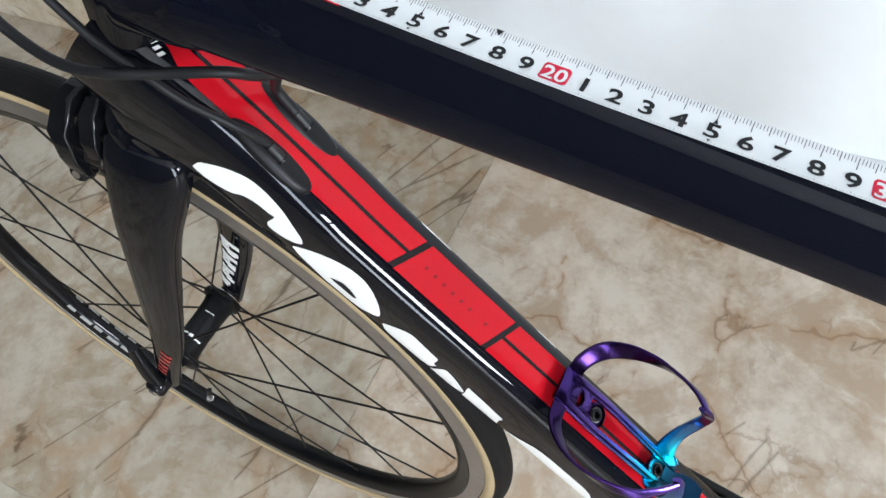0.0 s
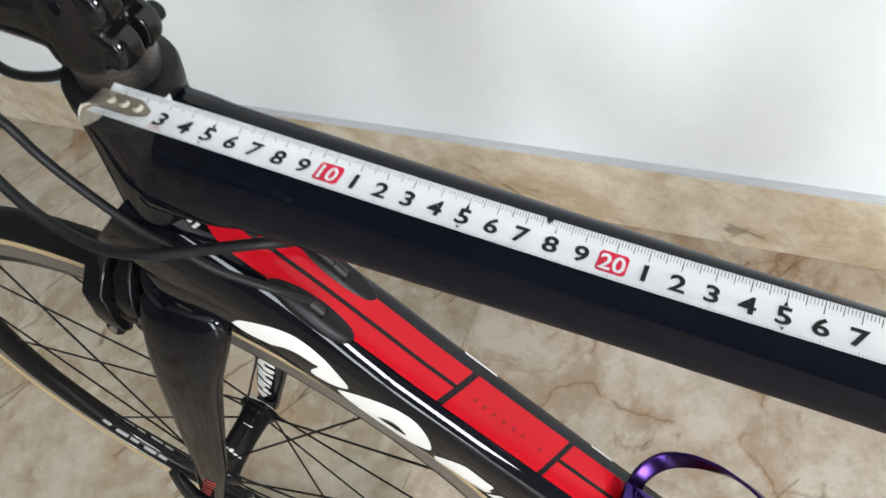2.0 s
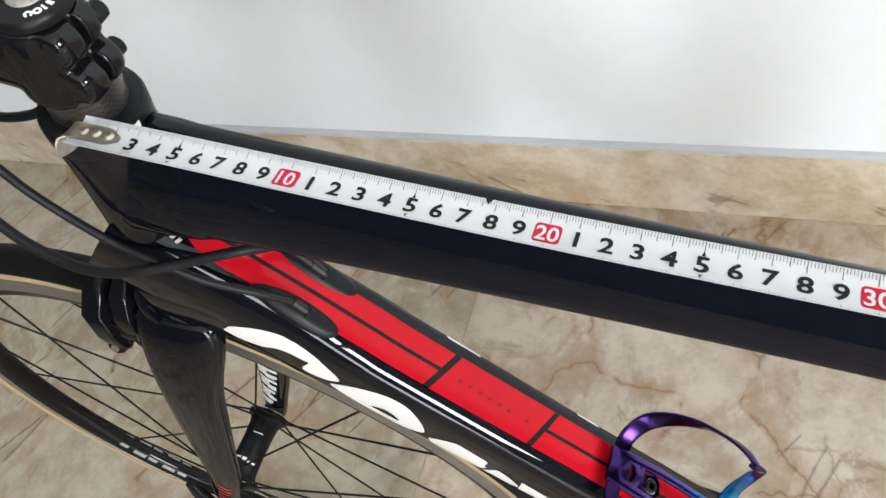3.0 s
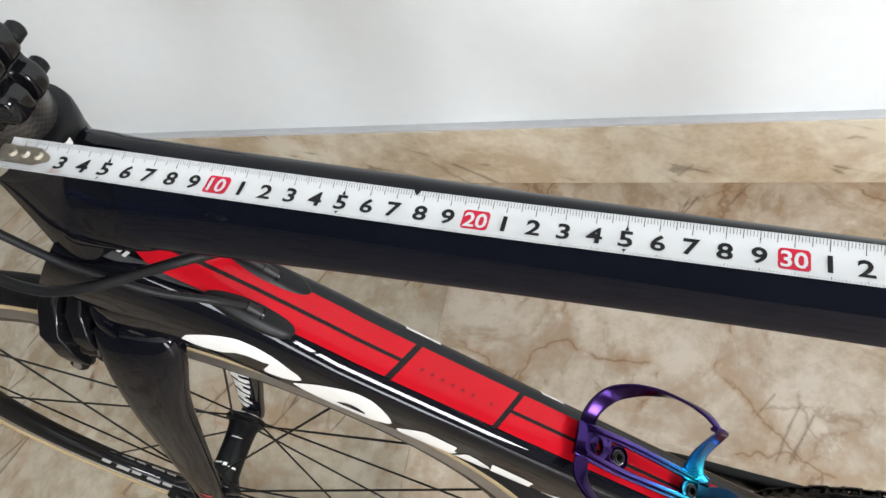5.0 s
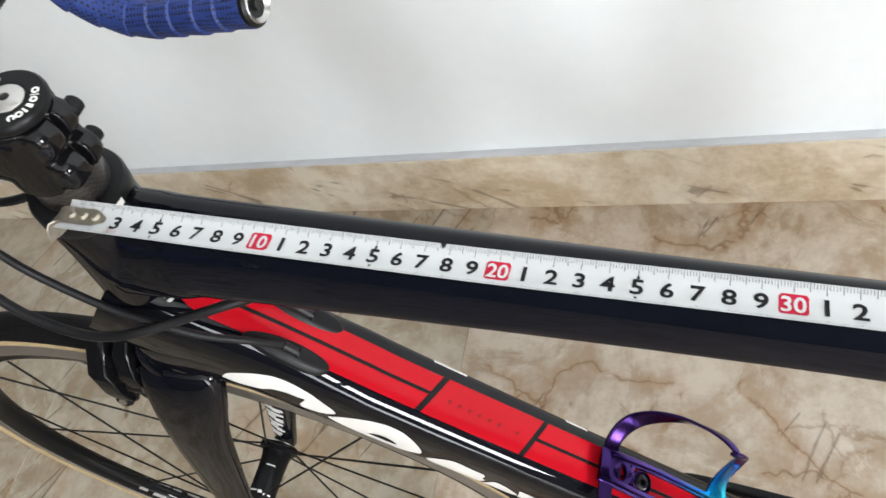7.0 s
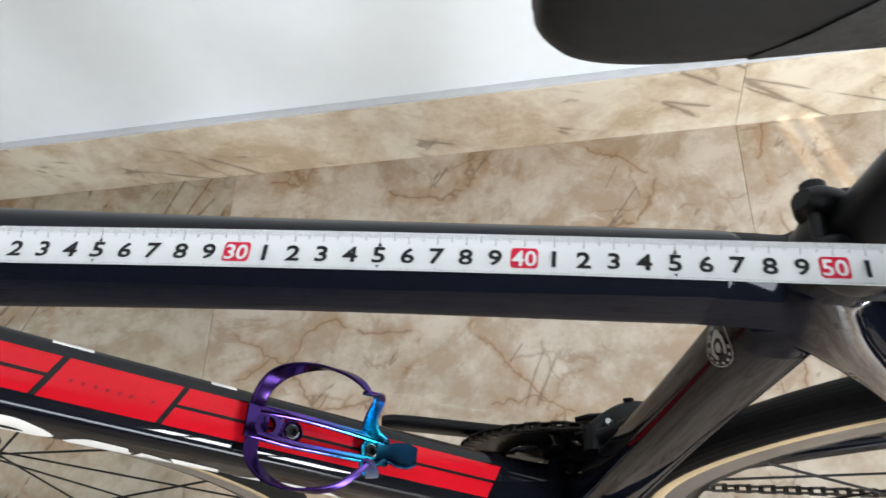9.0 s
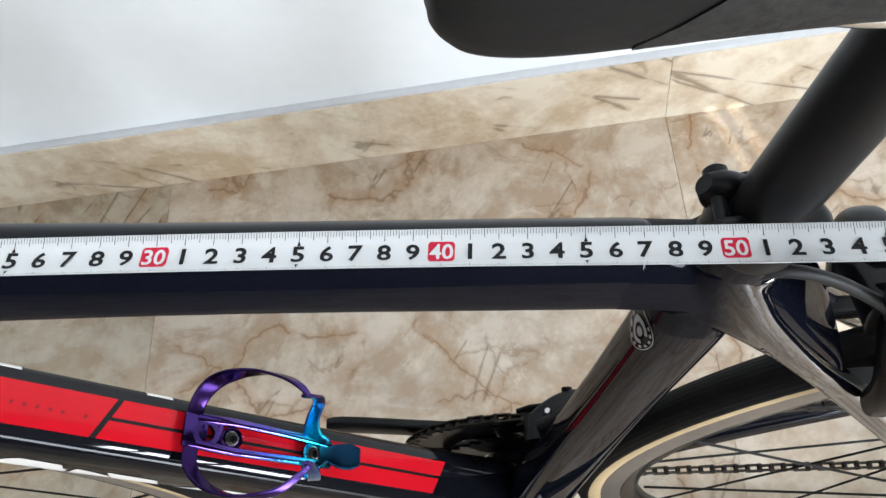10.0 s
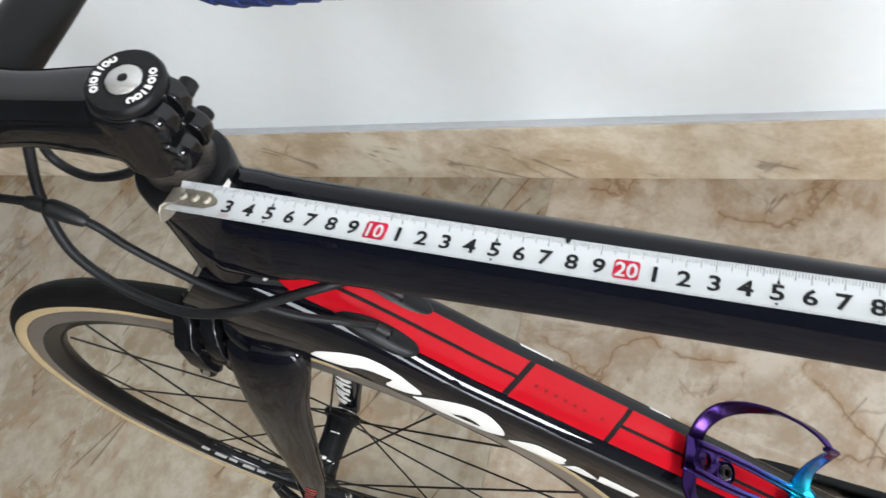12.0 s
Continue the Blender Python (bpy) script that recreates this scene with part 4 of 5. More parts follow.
# front brake
brake = holder("front_brake", bike)
tagged(brake, "black dual-pivot caliper brake at the fork crown")
bx, bw = -0.102, 0.686
part("pivot_bolt", rod((-0.07, 0, bw), (bx - 0.016, 0, bw + 0.004), 0.005), BLACK, brake)
part("centre_body", Loft([(-0.092, -0.019, bw + 0.004, 0.010, 0.008, 8), (-0.094, 0.0, bw + 0.010, 0.013, 0.010, 8), (-0.094, 0.020, bw + 0.004, 0.010, 0.008, 8)], 1, (1, 0, 0)).shape(32), GLOSS, brake)
for s in (-1, 1):
    outer = [(-0.1120, 0.004 * s, bw + 0.0150, 0.0078, 0.0056, 8), (-0.1120, -0.0175 * -s, bw + 0.0145, 0.0082, 0.0062, 8), (-0.1120, 0.0310 * s, bw + 0.0030, 0.0082, 0.0062, 8), (-0.1120, 0.0350 * s, bw - 0.0140, 0.0075, 0.0056, 8), (-0.1120, 0.0350 * s, bw - 0.0220, 0.0072, 0.0052, 8), (-0.1120, 0.0345 * s, bw - 0.0275, 0.0066, 0.0046, 8)]
    a = part("caliper_arm", Loft(outer, 1, (1, 0, 0)).shape(32), GLOSS, brake)
    inner = [(-0.0900, 0.012 * s, bw + 0.0185, 0.0060, 0.0045, 8), (-0.0890, 0.0210 * s, bw + 0.0130, 0.0068, 0.0062, 8), (-0.0885, 0.0290 * s, bw + 0.0010, 0.0068, 0.0064, 8), (-0.0900, 0.0310 * s, bw - 0.0120, 0.0060, 0.0055, 8), (-0.0960, 0.0310 * s, bw - 0.0200, 0.0045, 0.0040, 6)]
    part("inner_arm", Loft(inner, 1, (1, 0, 0)).shape(32), GLOSS, brake)
    part("web", Loft([(-0.112, 0.0335 * s, bw - 0.0060, 0.0016, 0.0075, 6), (-0.100, 0.0330 * s, bw - 0.0085, 0.0014, 0.0045, 6), (-0.092, 0.0320 * s, bw - 0.0100, 0.0012, 0.0035, 6)], 4).shape(16), GLOSS, a)
    part("brake_shoe", block(bx - 0.034, bx + 0.024, min(0.0145 * s, 0.026 * s) - 0.003, max(0.0145 * s, 0.026 * s) - 0.003, bw - 0.042, bw - 0.031, 0.002), PLASTIC, a)
    boss = part("shoe_bolt", rod((-0.1165, 0.0235 * s, bw - 0.0315), (-0.1150, 0.0400 * s, bw - 0.0275), 0.0072, 0.0066, 24, 0.0014), BLACK, a, "round black shoe bolt")
    part("bolt_socket", rod((-0.1151, 0.0396 * s, bw - 0.0276), (-0.1149, 0.0407 * s, bw - 0.0273), 0.0028, seg=16), STEEL, boss)
    part("washer", rod((-0.1156, 0.0325 * s, bw - 0.0293), (-0.1155, 0.0340 * s, bw - 0.0290), 0.0080, seg=24), CHAIN, boss)
    part("shoe_link", rod((-0.1130, 0.0310 * s, bw - 0.0265), (-0.0850, 0.0320 * s, bw - 0.0150), 0.0030, seg=12), CHAIN, a)
    part("arm_screw", rod((-0.0990, 0.0270 * s, bw + 0.0020), (-0.0780, 0.0270 * s, bw + 0.0040), 0.0022, seg=12), CHAIN, a)
part("cable_clamp", rod((bx + 0.002, -0.032, bw - 0.012), (bx + 0.020, -0.033, bw - 0.011), 0.0048, bevel=0.001), CHAIN, brake)
part("barrel_adjuster", rod((bx + 0.01, 0.012, bw + 0.014), (bx + 0.012, 0.012, bw + 0.030), 0.005, bevel=0.001), PLASTIC, brake)
part("release_lever", Loft([(-0.086, -0.030, bw - 0.004, 0.003, 0.004, 4), (-0.086, -0.034, bw - 0.014, 0.003, 0.004, 4), (-0.090, -0.034, bw - 0.024, 0.002, 0.003, 4)], 5, (1, 0, 0)).shape(16), BLACK, brake)

# cables and their stops on the down tube
for s in (-1, 1):
    stop = holder("cable_stop", bike)
    pod = []
    for d, a, h in ((-0.122, 0.0020, 0.0020), (-0.116, 0.0045, 0.0034), (-0.106, 0.0066, 0.0045), (-0.094, 0.0076, 0.0048), (-0.082, 0.0076, 0.0042), (-0.073, 0.0064, 0.0036), (-0.0685, 0.0042, 0.0030), (-0.0665, 0.0015, 0.0022)):
        p = DT.top(D0 + d, 0.0122 * s, -0.0022)
        pod.append((*p, a, h, 2.2))
    part("pod", Loft(pod, 7).shape(24), CHARCOAL, stop, "black teardrop cable stop")
    p0, p1 = DT.top(D0 - 0.0985, 0.0120 * s, 0.0044), DT.top(D0 - 0.0885, 0.0120 * s, 0.0026)
    part("ferrule", rod(p0, p1, 0.0028, 0.0027, 16, 0.0005), PLASTIC, stop)
    part("clip", moved(turned([(0.0025, -0.0005), (0.0032, -0.0005), (0.0032, 0.0005), (0.0025, 0.0005)], 20, axis="z"), Matrix.Translation(p1) @ Vector(tuple(p1 - p0)).to_track_quat("Z", "Y").to_matrix().to_4x4()), BLACK, stop)
    away = tuple(np.array(p0) - 0.014 * (p1 - p0) / np.linalg.norm(p1 - p0) + (0, 0, 0.002))
    if s < 0:
        line = [(-0.150, -0.031, 0.874), (-0.100, -0.031, 0.860), (-0.074, -0.0305, 0.8555), (-0.051, -0.0305, 0.841), (-0.0445, -0.0305, 0.820), (-0.034, -0.0305, 0.801), (-0.018, -0.0305, 0.7815), (0.002, -0.0295, 0.7665), (0.0150, -0.0265, 0.752), (0.031, -0.0195, 0.735), tuple(p0)]
        part("cable", pipe(line, 0.0022, 8), CABLE, bike, "black cable housing")
        part("inline_adjuster", pipe([(-0.078, -0.0305, 0.8565), (-0.074, -0.0305, 0.8555), (-0.068, -0.0305, 0.853), (-0.067, -0.0305, 0.8525), (-0.060, -0.0305, 0.8487), (-0.055, -0.0305, 0.845), (-0.052, -0.0305, 0.842)], [0.0032, 0.0037, 0.0037, 0.0047, 0.0047, 0.0040, 0.0030], 3, 16), PLASTIC, bike, "black in-line cable adjuster")
    else:
        line = [(-0.080, -0.006, 0.872), (-0.0905, -0.020, 0.845), (-0.088, -0.034, 0.818), (-0.074, -0.040, 0.795), (-0.055, -0.042, 0.780), (-0.034, -0.042, 0.773), (-0.010, -0.038, 0.772), (0.0115, -0.027, 0.7690), (0.035, -0.0150, 0.7665), (0.0425, -0.004, 0.757), (0.0415, 0.008, 0.746), away, tuple(p0)]
        part("cable", pipe(line, 0.0028, 8), CABLE, bike, "black cable housing")
part("cable", pipe([(-0.094, 0.008, 0.866), (-0.1005, 0.004, 0.845), (-0.086, 0.002, 0.832), (-0.060, 0.004, 0.832), (-0.036, 0.012, 0.836), (-0.028, 0.030, 0.815), (-0.055, 0.034, 0.770), (-0.095, 0.020, 0.742), (bx + 0.012, 0.012, bw + 0.030)], 0.0025, 8), CABLE, bike, "black brake cable housing")

# seat post, clamp, saddle
post = holder("seat_post", bike)
tagged(post, "matt black round seat post")
part("post_tube", rod(seat(0.70), seat(0.878), 0.0130, seg=48), CHARCOAL, post)
part("saddle_clamp", block(seat(0.878)[0] - 0.015, seat(0.878)[0] + 0.03, -0.024, 0.024, 0.866, 0.886, 0.006, 3), BLACK, post)
clamp = holder("seat_clamp", bike, Matrix.Translation(seat(0.757)) @ Matrix.Rotation(math.atan(0.247), 4, "Y"))
tagged(clamp, "black seat clamp with its bolt at the front")
part("collar", turned([(0.0130, -0.003), (0.0182, -0.003), (0.0188, -0.001), (0.0188, 0.010), (0.0178, 0.012), (0.0130, 0.012)], 40, axis="z"), CHARCOAL, clamp)
for s in (-1, 1):
    part("ear", Loft([(-0.002, 0.0070 * s, 0.006, 0.004, 0.008, 2.6), (-0.0105, 0.0088 * s, 0.009, 0.0054, 0.0100, 2.6), (-0.0170, 0.0098 * s, 0.012, 0.0052, 0.0084, 2.4), (-0.0218, 0.0098 * s, 0.0138, 0.0034, 0.0046, 2.2)], 6).shape(20), CHARCOAL, clamp)
part("clamp_bolt", rod((-0.0165, -0.006, 0.0118), (-0.0165, 0.0075, 0.0118), 0.0026), CHARCOAL, clamp)
part("bolt_head", rod((-0.0160, 0.011, 0.0125), (-0.0160, 0.0175, 0.0125), 0.0046, bevel=0.0008), CHARCOAL, clamp)
part("rear_lug", Loft([(0.015, 0, 0.002, 0.012, 0.006, 3), (0.024, 0, 0.003, 0.010, 0.006, 3), (0.028, 0, 0.003, 0.007, 0.004, 3)], 5).shape(18), CHARCOAL, clamp)

saddle = holder("saddle", bike)
tagged(saddle, "black saddle with textured side panels")
sad = [(0.4155, 0, 0.899, 0.006, 0.010, 2.2), (0.4205, 0, 0.8985, 0.0145, 0.0185, 2.6), (0.441, 0, 0.8975, 0.0190, 0.0215, 3.2), (0.50, 0, 0.900, 0.0225, 0.0215, 3.2), (0.56, 0, 0.906, 0.034, 0.021, 3.0), (0.62, 0, 0.912, 0.060, 0.019, 2.8), (0.67, 0, 0.916, 0.070, 0.017, 2.6), (0.69, 0, 0.916, 0.060, 0.011, 2.4)]
SD = Loft(sad, 8)
part("cover", SD.shape(44), SADDLE, saddle)
for s in (-1, 1):
    rows = []
    for k in range(17):
        d = 0.047 + 0.0098 * k
        rows.append((d, -0.0200, -0.0200 + min(0.034, 0.0055 + 0.0068 * k)))
    part("side_panel", sheet(lambda d, h: SD.side(d, h, s, 0.0006), rows, 8), FABRIC, saddle, "dark woven side panel")
    part("rail", pipe([(0.488, 0.012 * s, 0.896), (0.512, 0.018 * s, 0.8855), (0.60, 0.0215 * s, 0.8800), (0.655, 0.026 * s, 0.902)], 0.0036, 6), STEEL, saddle, "steel saddle rail")

# rear brake and its cable
rb = holder("rear_brake", bike)
tagged(rb, "black caliper brake on the seat stays")
part("centre_body", Loft([(0.572, -0.020, 0.705, 0.010, 0.011, 3), (0.574, 0, 0.700, 0.012, 0.012, 3), (0.572, 0.024, 0.690, 0.010, 0.010, 3)], 6, (1, 0, 0)).shape(20), BLACK, rb)
for s in (-1, 1):
    part("caliper_arm", Loft([(0.574, 0.004 * s, 0.708, 0.008, 0.010, 3), (0.576, 0.027 * s, 0.698, 0.009, 0.010, 3), (0.578, 0.038 * s, 0.674, 0.009, 0.008, 3), (0.582, 0.034 * s, 0.640, 0.008, 0.007, 3)], 6, (1, 0, 0)).shape(20), BLACK, rb)
    part("brake_shoe", block(0.565, 0.615, min(0.0145 * s, 0.024 * s), max(0.0145 * s, 0.024 * s), 0.624, 0.636, 0.002), PLASTIC, rb)
part("barrel_adjuster", rod((0.572, -0.020, 0.712), (0.566, -0.020, 0.738), 0.0055, bevel=0.001), PLASTIC, rb)
part("cable", pipe([(0.505, -0.014, 0.742), (0.522, -0.0145, 0.7485), (0.541, -0.016, 0.741), (0.563, -0.019, 0.722), (0.572, -0.020, 0.708)], 0.0027, 7), CABLE, bike, "black brake cable housing")

# drivetrain
crank = holder("crankset", bike)
tagged(crank, "black crankset with two chainrings")


def toothed(r0, r1, y, teeth):
    verts, faces = [], []
    n = teeth * 4
    for k in range(n):
        a = 2 * math.pi * k / n
        rr = r1 + (0.0032 if k % 4 in (1, 2) else -0.0012)
        for r, yy in ((r0, y - 0.0014), (rr, y - 0.0014), (rr, y + 0.0014), (r0, y + 0.0014)):
            verts.append((BB[0] + r * math.cos(a), yy, BB[2] + r * math.sin(a)))
    for k in range(n):
        j = (k + 1) % n
        for i in range(4):
            h = (i + 1) % 4
            faces.append((k * 4 + i, k * 4 + h, j * 4 + h, j * 4 + i))
    return verts, faces


part("outer_chainring", toothed(0.064, 0.1015, 0.0485, 50), BLACK, crank)
part("inner_chainring", toothed(0.034, 0.0685, 0.0405, 34), BLACK, crank)
for k in range(5):
    a = 2 * math.pi * k / 5 + 0.4
    part("spider_arm", Loft([(BB[0] + 0.012 * math.cos(a), 0.053, BB[2] + 0.012 * math.sin(a), 0.005, 0.014, 3), (BB[0] + 0.06 * math.cos(a), 0.050, BB[2] + 0.06 * math.sin(a), 0.004, 0.009, 3), (BB[0] + 0.092 * math.cos(a), 0.0475, BB[2] + 0.092 * math.sin(a), 0.003, 0.006, 3)], 5).shape(16), BLACK, crank)
part("spindle", rod((BB[0], -0.066, BB[2]), (BB[0], 0.064, BB[2]), 0.013, seg=24), STEEL, crank)
ca = np.array((-0.166, 0.026)) / np.hypot(0.166, 0.026)
for s, y in ((1, 0.064), (-1, -0.064)):
    arm = [(BB[0] - ca[0] * s * 0.014, y, BB[2] - ca[1] * s * 0.014, 0.008, 0.014, 3), (BB[0] + ca[0] * s * 0.02, y, BB[2] + ca[1] * s * 0.02, 0.008, 0.0165, 3), (BB[0] + ca[0] * s * 0.09, y + 0.006 * s, BB[2] + ca[1] * s * 0.09, 0.0065, 0.0125, 3), (BB[0] + ca[0] * s * 0.16, y + 0.010 * s, BB[2] + ca[1] * s * 0.16, 0.0065, 0.0125, 3), (BB[0] + ca[0] * s * 0.182, y + 0.010 * s, BB[2] + ca[1] * s * 0.182, 0.006, 0.010, 2.6), (BB[0] + ca[0] * s * 0.183, y + 0.010 * s, BB[2] + ca[1] * s * 0.183, 0.003, 0.005, 2.4)]
    part("crank_arm", Loft(arm, 7).shape(24), BLACK, crank)
fd = holder("front_derailleur", bike)
tagged(fd, "black front derailleur over the chainrings")
part("band_clamp", turned([(0.0, 0.0), (0.012, 0.0), (0.012, 0.02), (0.0, 0.02)], 20, closed=False), BLACK, fd).location = (0.412, 0.018, 0.405)
for y in (0.041, 0.054):
    part("cage_plate", slab([(0.392, 0.376), (0.404, 0.386), (0.424, 0.390), (0.448, 0.376), (0.466, 0.348), (0.458, 0.343), (0.440, 0.358), (0.420, 0.371), (0.404, 0.371), (0.392, 0.366)], y - 0.0008, y + 0.0008), BLACK, fd, smooth=False)
part("link", block(0.412, 0.436, 0.026, 0.044, 0.394, 0.412, 0.005, 2), CHARCOAL, fd)
part("linkage", Loft([(0.404, 0.028, 0.398, 0.0060, 0.0070, 2.6), (0.414, 0.034, 0.404, 0.0105, 0.0105, 2.8), (0.430, 0.043, 0.407, 0.0115, 0.0100, 3), (0.444, 0.049, 0.404, 0.0100, 0.0085, 2.8), (0.456, 0.051, 0.397, 0.0050, 0.0045, 2.4)], 5).shape(20), CHARCOAL, fd)
part("pivot_pin", rod((0.436, 0.036, 0.404), (0.436, 0.060, 0.410), 0.0042, bevel=0.0008), BLACK, fd)
part("stop_screw", rod((0.424, 0.038, 0.410), (0.420, 0.038, 0.422), 0.0022, seg=10), STEEL, fd)
part("cable_arm", Loft([(0.415, 0.026, 0.418, 0.006, 0.007, 3), (0.432, 0.030, 0.432, 0.005, 0.006, 3), (0.440, 0.032, 0.446, 0.004, 0.004, 3)], 5).shape(16), BLACK, fd)
cass = holder("cassette", rear)
for k in range(8):
    r = 0.052 - 0.0042 * k
    part("sprocket", turned([(0.018, 0.026 + 0.0036 * k), (r, 0.026 + 0.0036 * k), (r, 0.0275 + 0.0036 * k), (0.018, 0.0275 + 0.0036 * k)], 44), CHAIN, cass)
rd = holder("rear_derailleur", bike)
tagged(rd, "black rear derailleur with its cage")
part("body", Loft([(0.775, 0.062, 0.318, 0.010, 0.012, 3), (0.79, 0.068, 0.285, 0.012, 0.014, 3), (0.778, 0.058, 0.262, 0.008, 0.010, 3)], 6).shape(18), BLACK, rd)
part("cage", slab([(0.768, 0.272), (0.790, 0.270), (0.765, 0.170), (0.748, 0.168), (0.745, 0.18)], 0.038, 0.0405), BLACK, rd, smooth=False)
links = []
loop = [np.array((BB[0] + 0.1035 * math.cos(a), 0.0485, BB[2] + 0.1035 * math.sin(a))) for a in np.linspace(math.radians(268), math.radians(82), 30)]
loop += list(np.linspace(loop[-1], (HUB_R[0] - 0.004, 0.040, HUB_R[2] + 0.040), 34)[1:])
loop += [np.array((HUB_R[0] + 0.040 * math.cos(a), 0.040, HUB_R[2] + 0.040 * math.sin(a))) for a in np.linspace(math.radians(80), math.radians(-60), 8)]
loop += list(np.linspace((0.758, 0.040, 0.176), loop[0], 34))
for k in range(len(loop) - 1):
    p, q = loop[k], loop[k + 1]
    mid, ang = (p + q) / 2, math.atan2(q[2] - p[2], q[0] - p[0])
    w = 0.0030 if k % 2 else 0.0022
    L = np.linalg.norm(q - p) * 0.62
    m = Matrix.Translation(tuple(mid)) @ Matrix.Rotation(-ang, 4, "Y")
    for s in (-1, 1):
        links.append(moved(block(-L, L, s * w - 0.0005, s * w + 0.0005, -0.0042, 0.0042, 0.0), m))
    links.append(moved(rod((-L * 0.8, -w - 0.0012, 0), (-L * 0.8, w + 0.0012, 0), 0.0028, seg=8), m))
tagged(part("chain", joined(*links), CHAIN, bike, "oiled steel chain", smooth=False), kind="stuff")

# bottle cage; its own axes: x down the tube, y across, z out from the tube
B1 = np.array((0.208, 0.0, 0.515))
n_out = np.array((0.751, 0.0, 0.660))
CM = Matrix(((DV[0], 0, n_out[0], B1[0]), (0, 1, 0, 0), (DV[2], 0, n_out[2], B1[2]), (0, 0, 0, 1)))
cage = holder("bottle_cage", bike, CM)
tagged(cage, "oil-slick violet and turquoise anodised bottle cage")
RING = {1: [(-0.033, 0.003, 0.005), (-0.034, 0.018, 0.008), (-0.029, 0.0305, 0.017), (-0.019, 0.0360, 0.029), (-0.006, 0.0365, 0.042), (0.005, 0.0325, 0.053), (0.012, 0.0265, 0.061), (0.017, 0.0200, 0.0655)],
        -1: [(-0.033, -0.003, 0.005), (-0.034, -0.022, 0.008), (-0.028, -0.0350, 0.016), (-0.017, -0.0420, 0.025), (-0.002, -0.0435, 0.034), (0.012, -0.0400, 0.043), (0.021, -0.0320, 0.051), (0.027, -0.0240, 0.0565)]}
ARMS = {1: [(0.062, 0.006, 0.006), (0.054, 0.0110, 0.010), (0.046, 0.0185, 0.023), (0.039, 0.0235, 0.042), (0.030, 0.0225, 0.056), (0.021, 0.0195, 0.0635), (0.014, 0.0185, 0.0655)],
        -1: [(0.062, -0.006, 0.006), (0.054, -0.0130, 0.011), (0.048, -0.0215, 0.022), (0.043, -0.0265, 0.036), (0.036, -0.0260, 0.048), (0.029, -0.0235, 0.0545), (0.024, -0.0225, 0.0570)]}
for s in (-1, 1):
    half = (0.0052, 0.0056, 0.0064, 0.0066, 0.0060, 0.0048, 0.0034, 0.0020) if s > 0 else (0.0052, 0.0050, 0.0046, 0.0041, 0.0036, 0.0030, 0.0024, 0.0016)
    part("ring_arm", Loft([(*p, a, 0.0012, 4) for p, a in zip(RING[s], half)], 8, (1, 0, 0.12)).shape(20), OILSLICK, cage)
    aw = [0.0095, 0.0070, 0.0050, 0.0045, 0.0042, 0.0036, 0.0026]
    part("front_arm", Loft([(*p, w, 0.0013, 4) for p, w in zip(ARMS[s], aw)], 8, (0.8, 0.1, 0.5)).shape(20), OILSLICK, cage)
    part("rail", Loft([(-0.032, 0.0085 * s, 0.0060, 0.0036, 0.0022, 3), (-0.004, 0.0098 * s, 0.0062, 0.0030, 0.0022, 3), (0.03, 0.0090 * s, 0.0064, 0.0028, 0.0022, 3), (0.062, 0.0078 * s, 0.0062, 0.0032, 0.0022, 3), (0.072, 0.0068 * s, 0.0060, 0.0032, 0.0022, 3)], 6).shape(16), LIT_VIOLET, cage)
part("eye_ring", moved(turned([(0.0052, 0.0042), (0.0100, 0.0042), (0.0102, 0.0072), (0.0094, 0.0080), (0.0058, 0.0080), (0.0052, 0.0072)], 32, axis="z"), Matrix.Translation((-0.0250, -0.0005, 0))), LIT_VIOLET, cage)
part("back_plate", joined(block(-0.041, -0.024, -0.0115, 0.0115, 0.0042, 0.0078, 0.0015), block(-0.0165, -0.0135, -0.0095, 0.0095, 0.0042, 0.0078, 0.001)), LIT_VIOLET, cage)
for x in (-0.0065, 0.0575):
    boss = part("boss", moved(turned([(0.0038, 0.0036), (0.0078, 0.0036), (0.0080, 0.0072), (0.0066, 0.0080), (0.0060, 0.0066), (0.0038, 0.0060)], 32, axis="z"), Matrix.Translation((x, -0.0012, 0))), OILSLICK, cage)
    part("washer", moved(turned([(0.0044, 0.0066), (0.0049, 0.0067), (0.0049, 0.0072), (0.0044, 0.0071)], 28, axis="z"), Matrix.Translation((x, -0.0012, 0))), STEEL, boss)
    part("bolt", moved(turned([(0.0026, 0.0030), (0.0026, 0.0080), (0.0034, 0.0087), (0.0041, 0.0084), (0.0043, 0.0076), (0.0043, 0.0030)], 28, axis="z"), Matrix.Translation((x, -0.0012, 0))), CHARCOAL, boss, "black socket bolt")
    part("socket", rod((x, -0.0012, 0.0), (x, -0.0012, 0.0045), 0.0026, seg=6), INK, boss)
part("foot_tab", Loft([(0.062, 0, 0.0062, 0.0062, 0.0018, 5), (0.071, 0, 0.0066, 0.0068, 0.0018, 5), (0.080, 0, 0.0080, 0.0092, 0.0018, 5), (0.088, 0, 0.0110, 0.0094, 0.0018, 5), (0.093, 0, 0.0150, 0.0064, 0.0016, 5)], 6).shape(24), OILSLICK, cage, "dark blue foot tab")

# ---- the measuring tape along the top tube ----
tape = new("measuring_tape")
tape.matrix_world = BIKE
tagged(tape, "white steel measuring tape stretched along the top tube", "measuring tape")
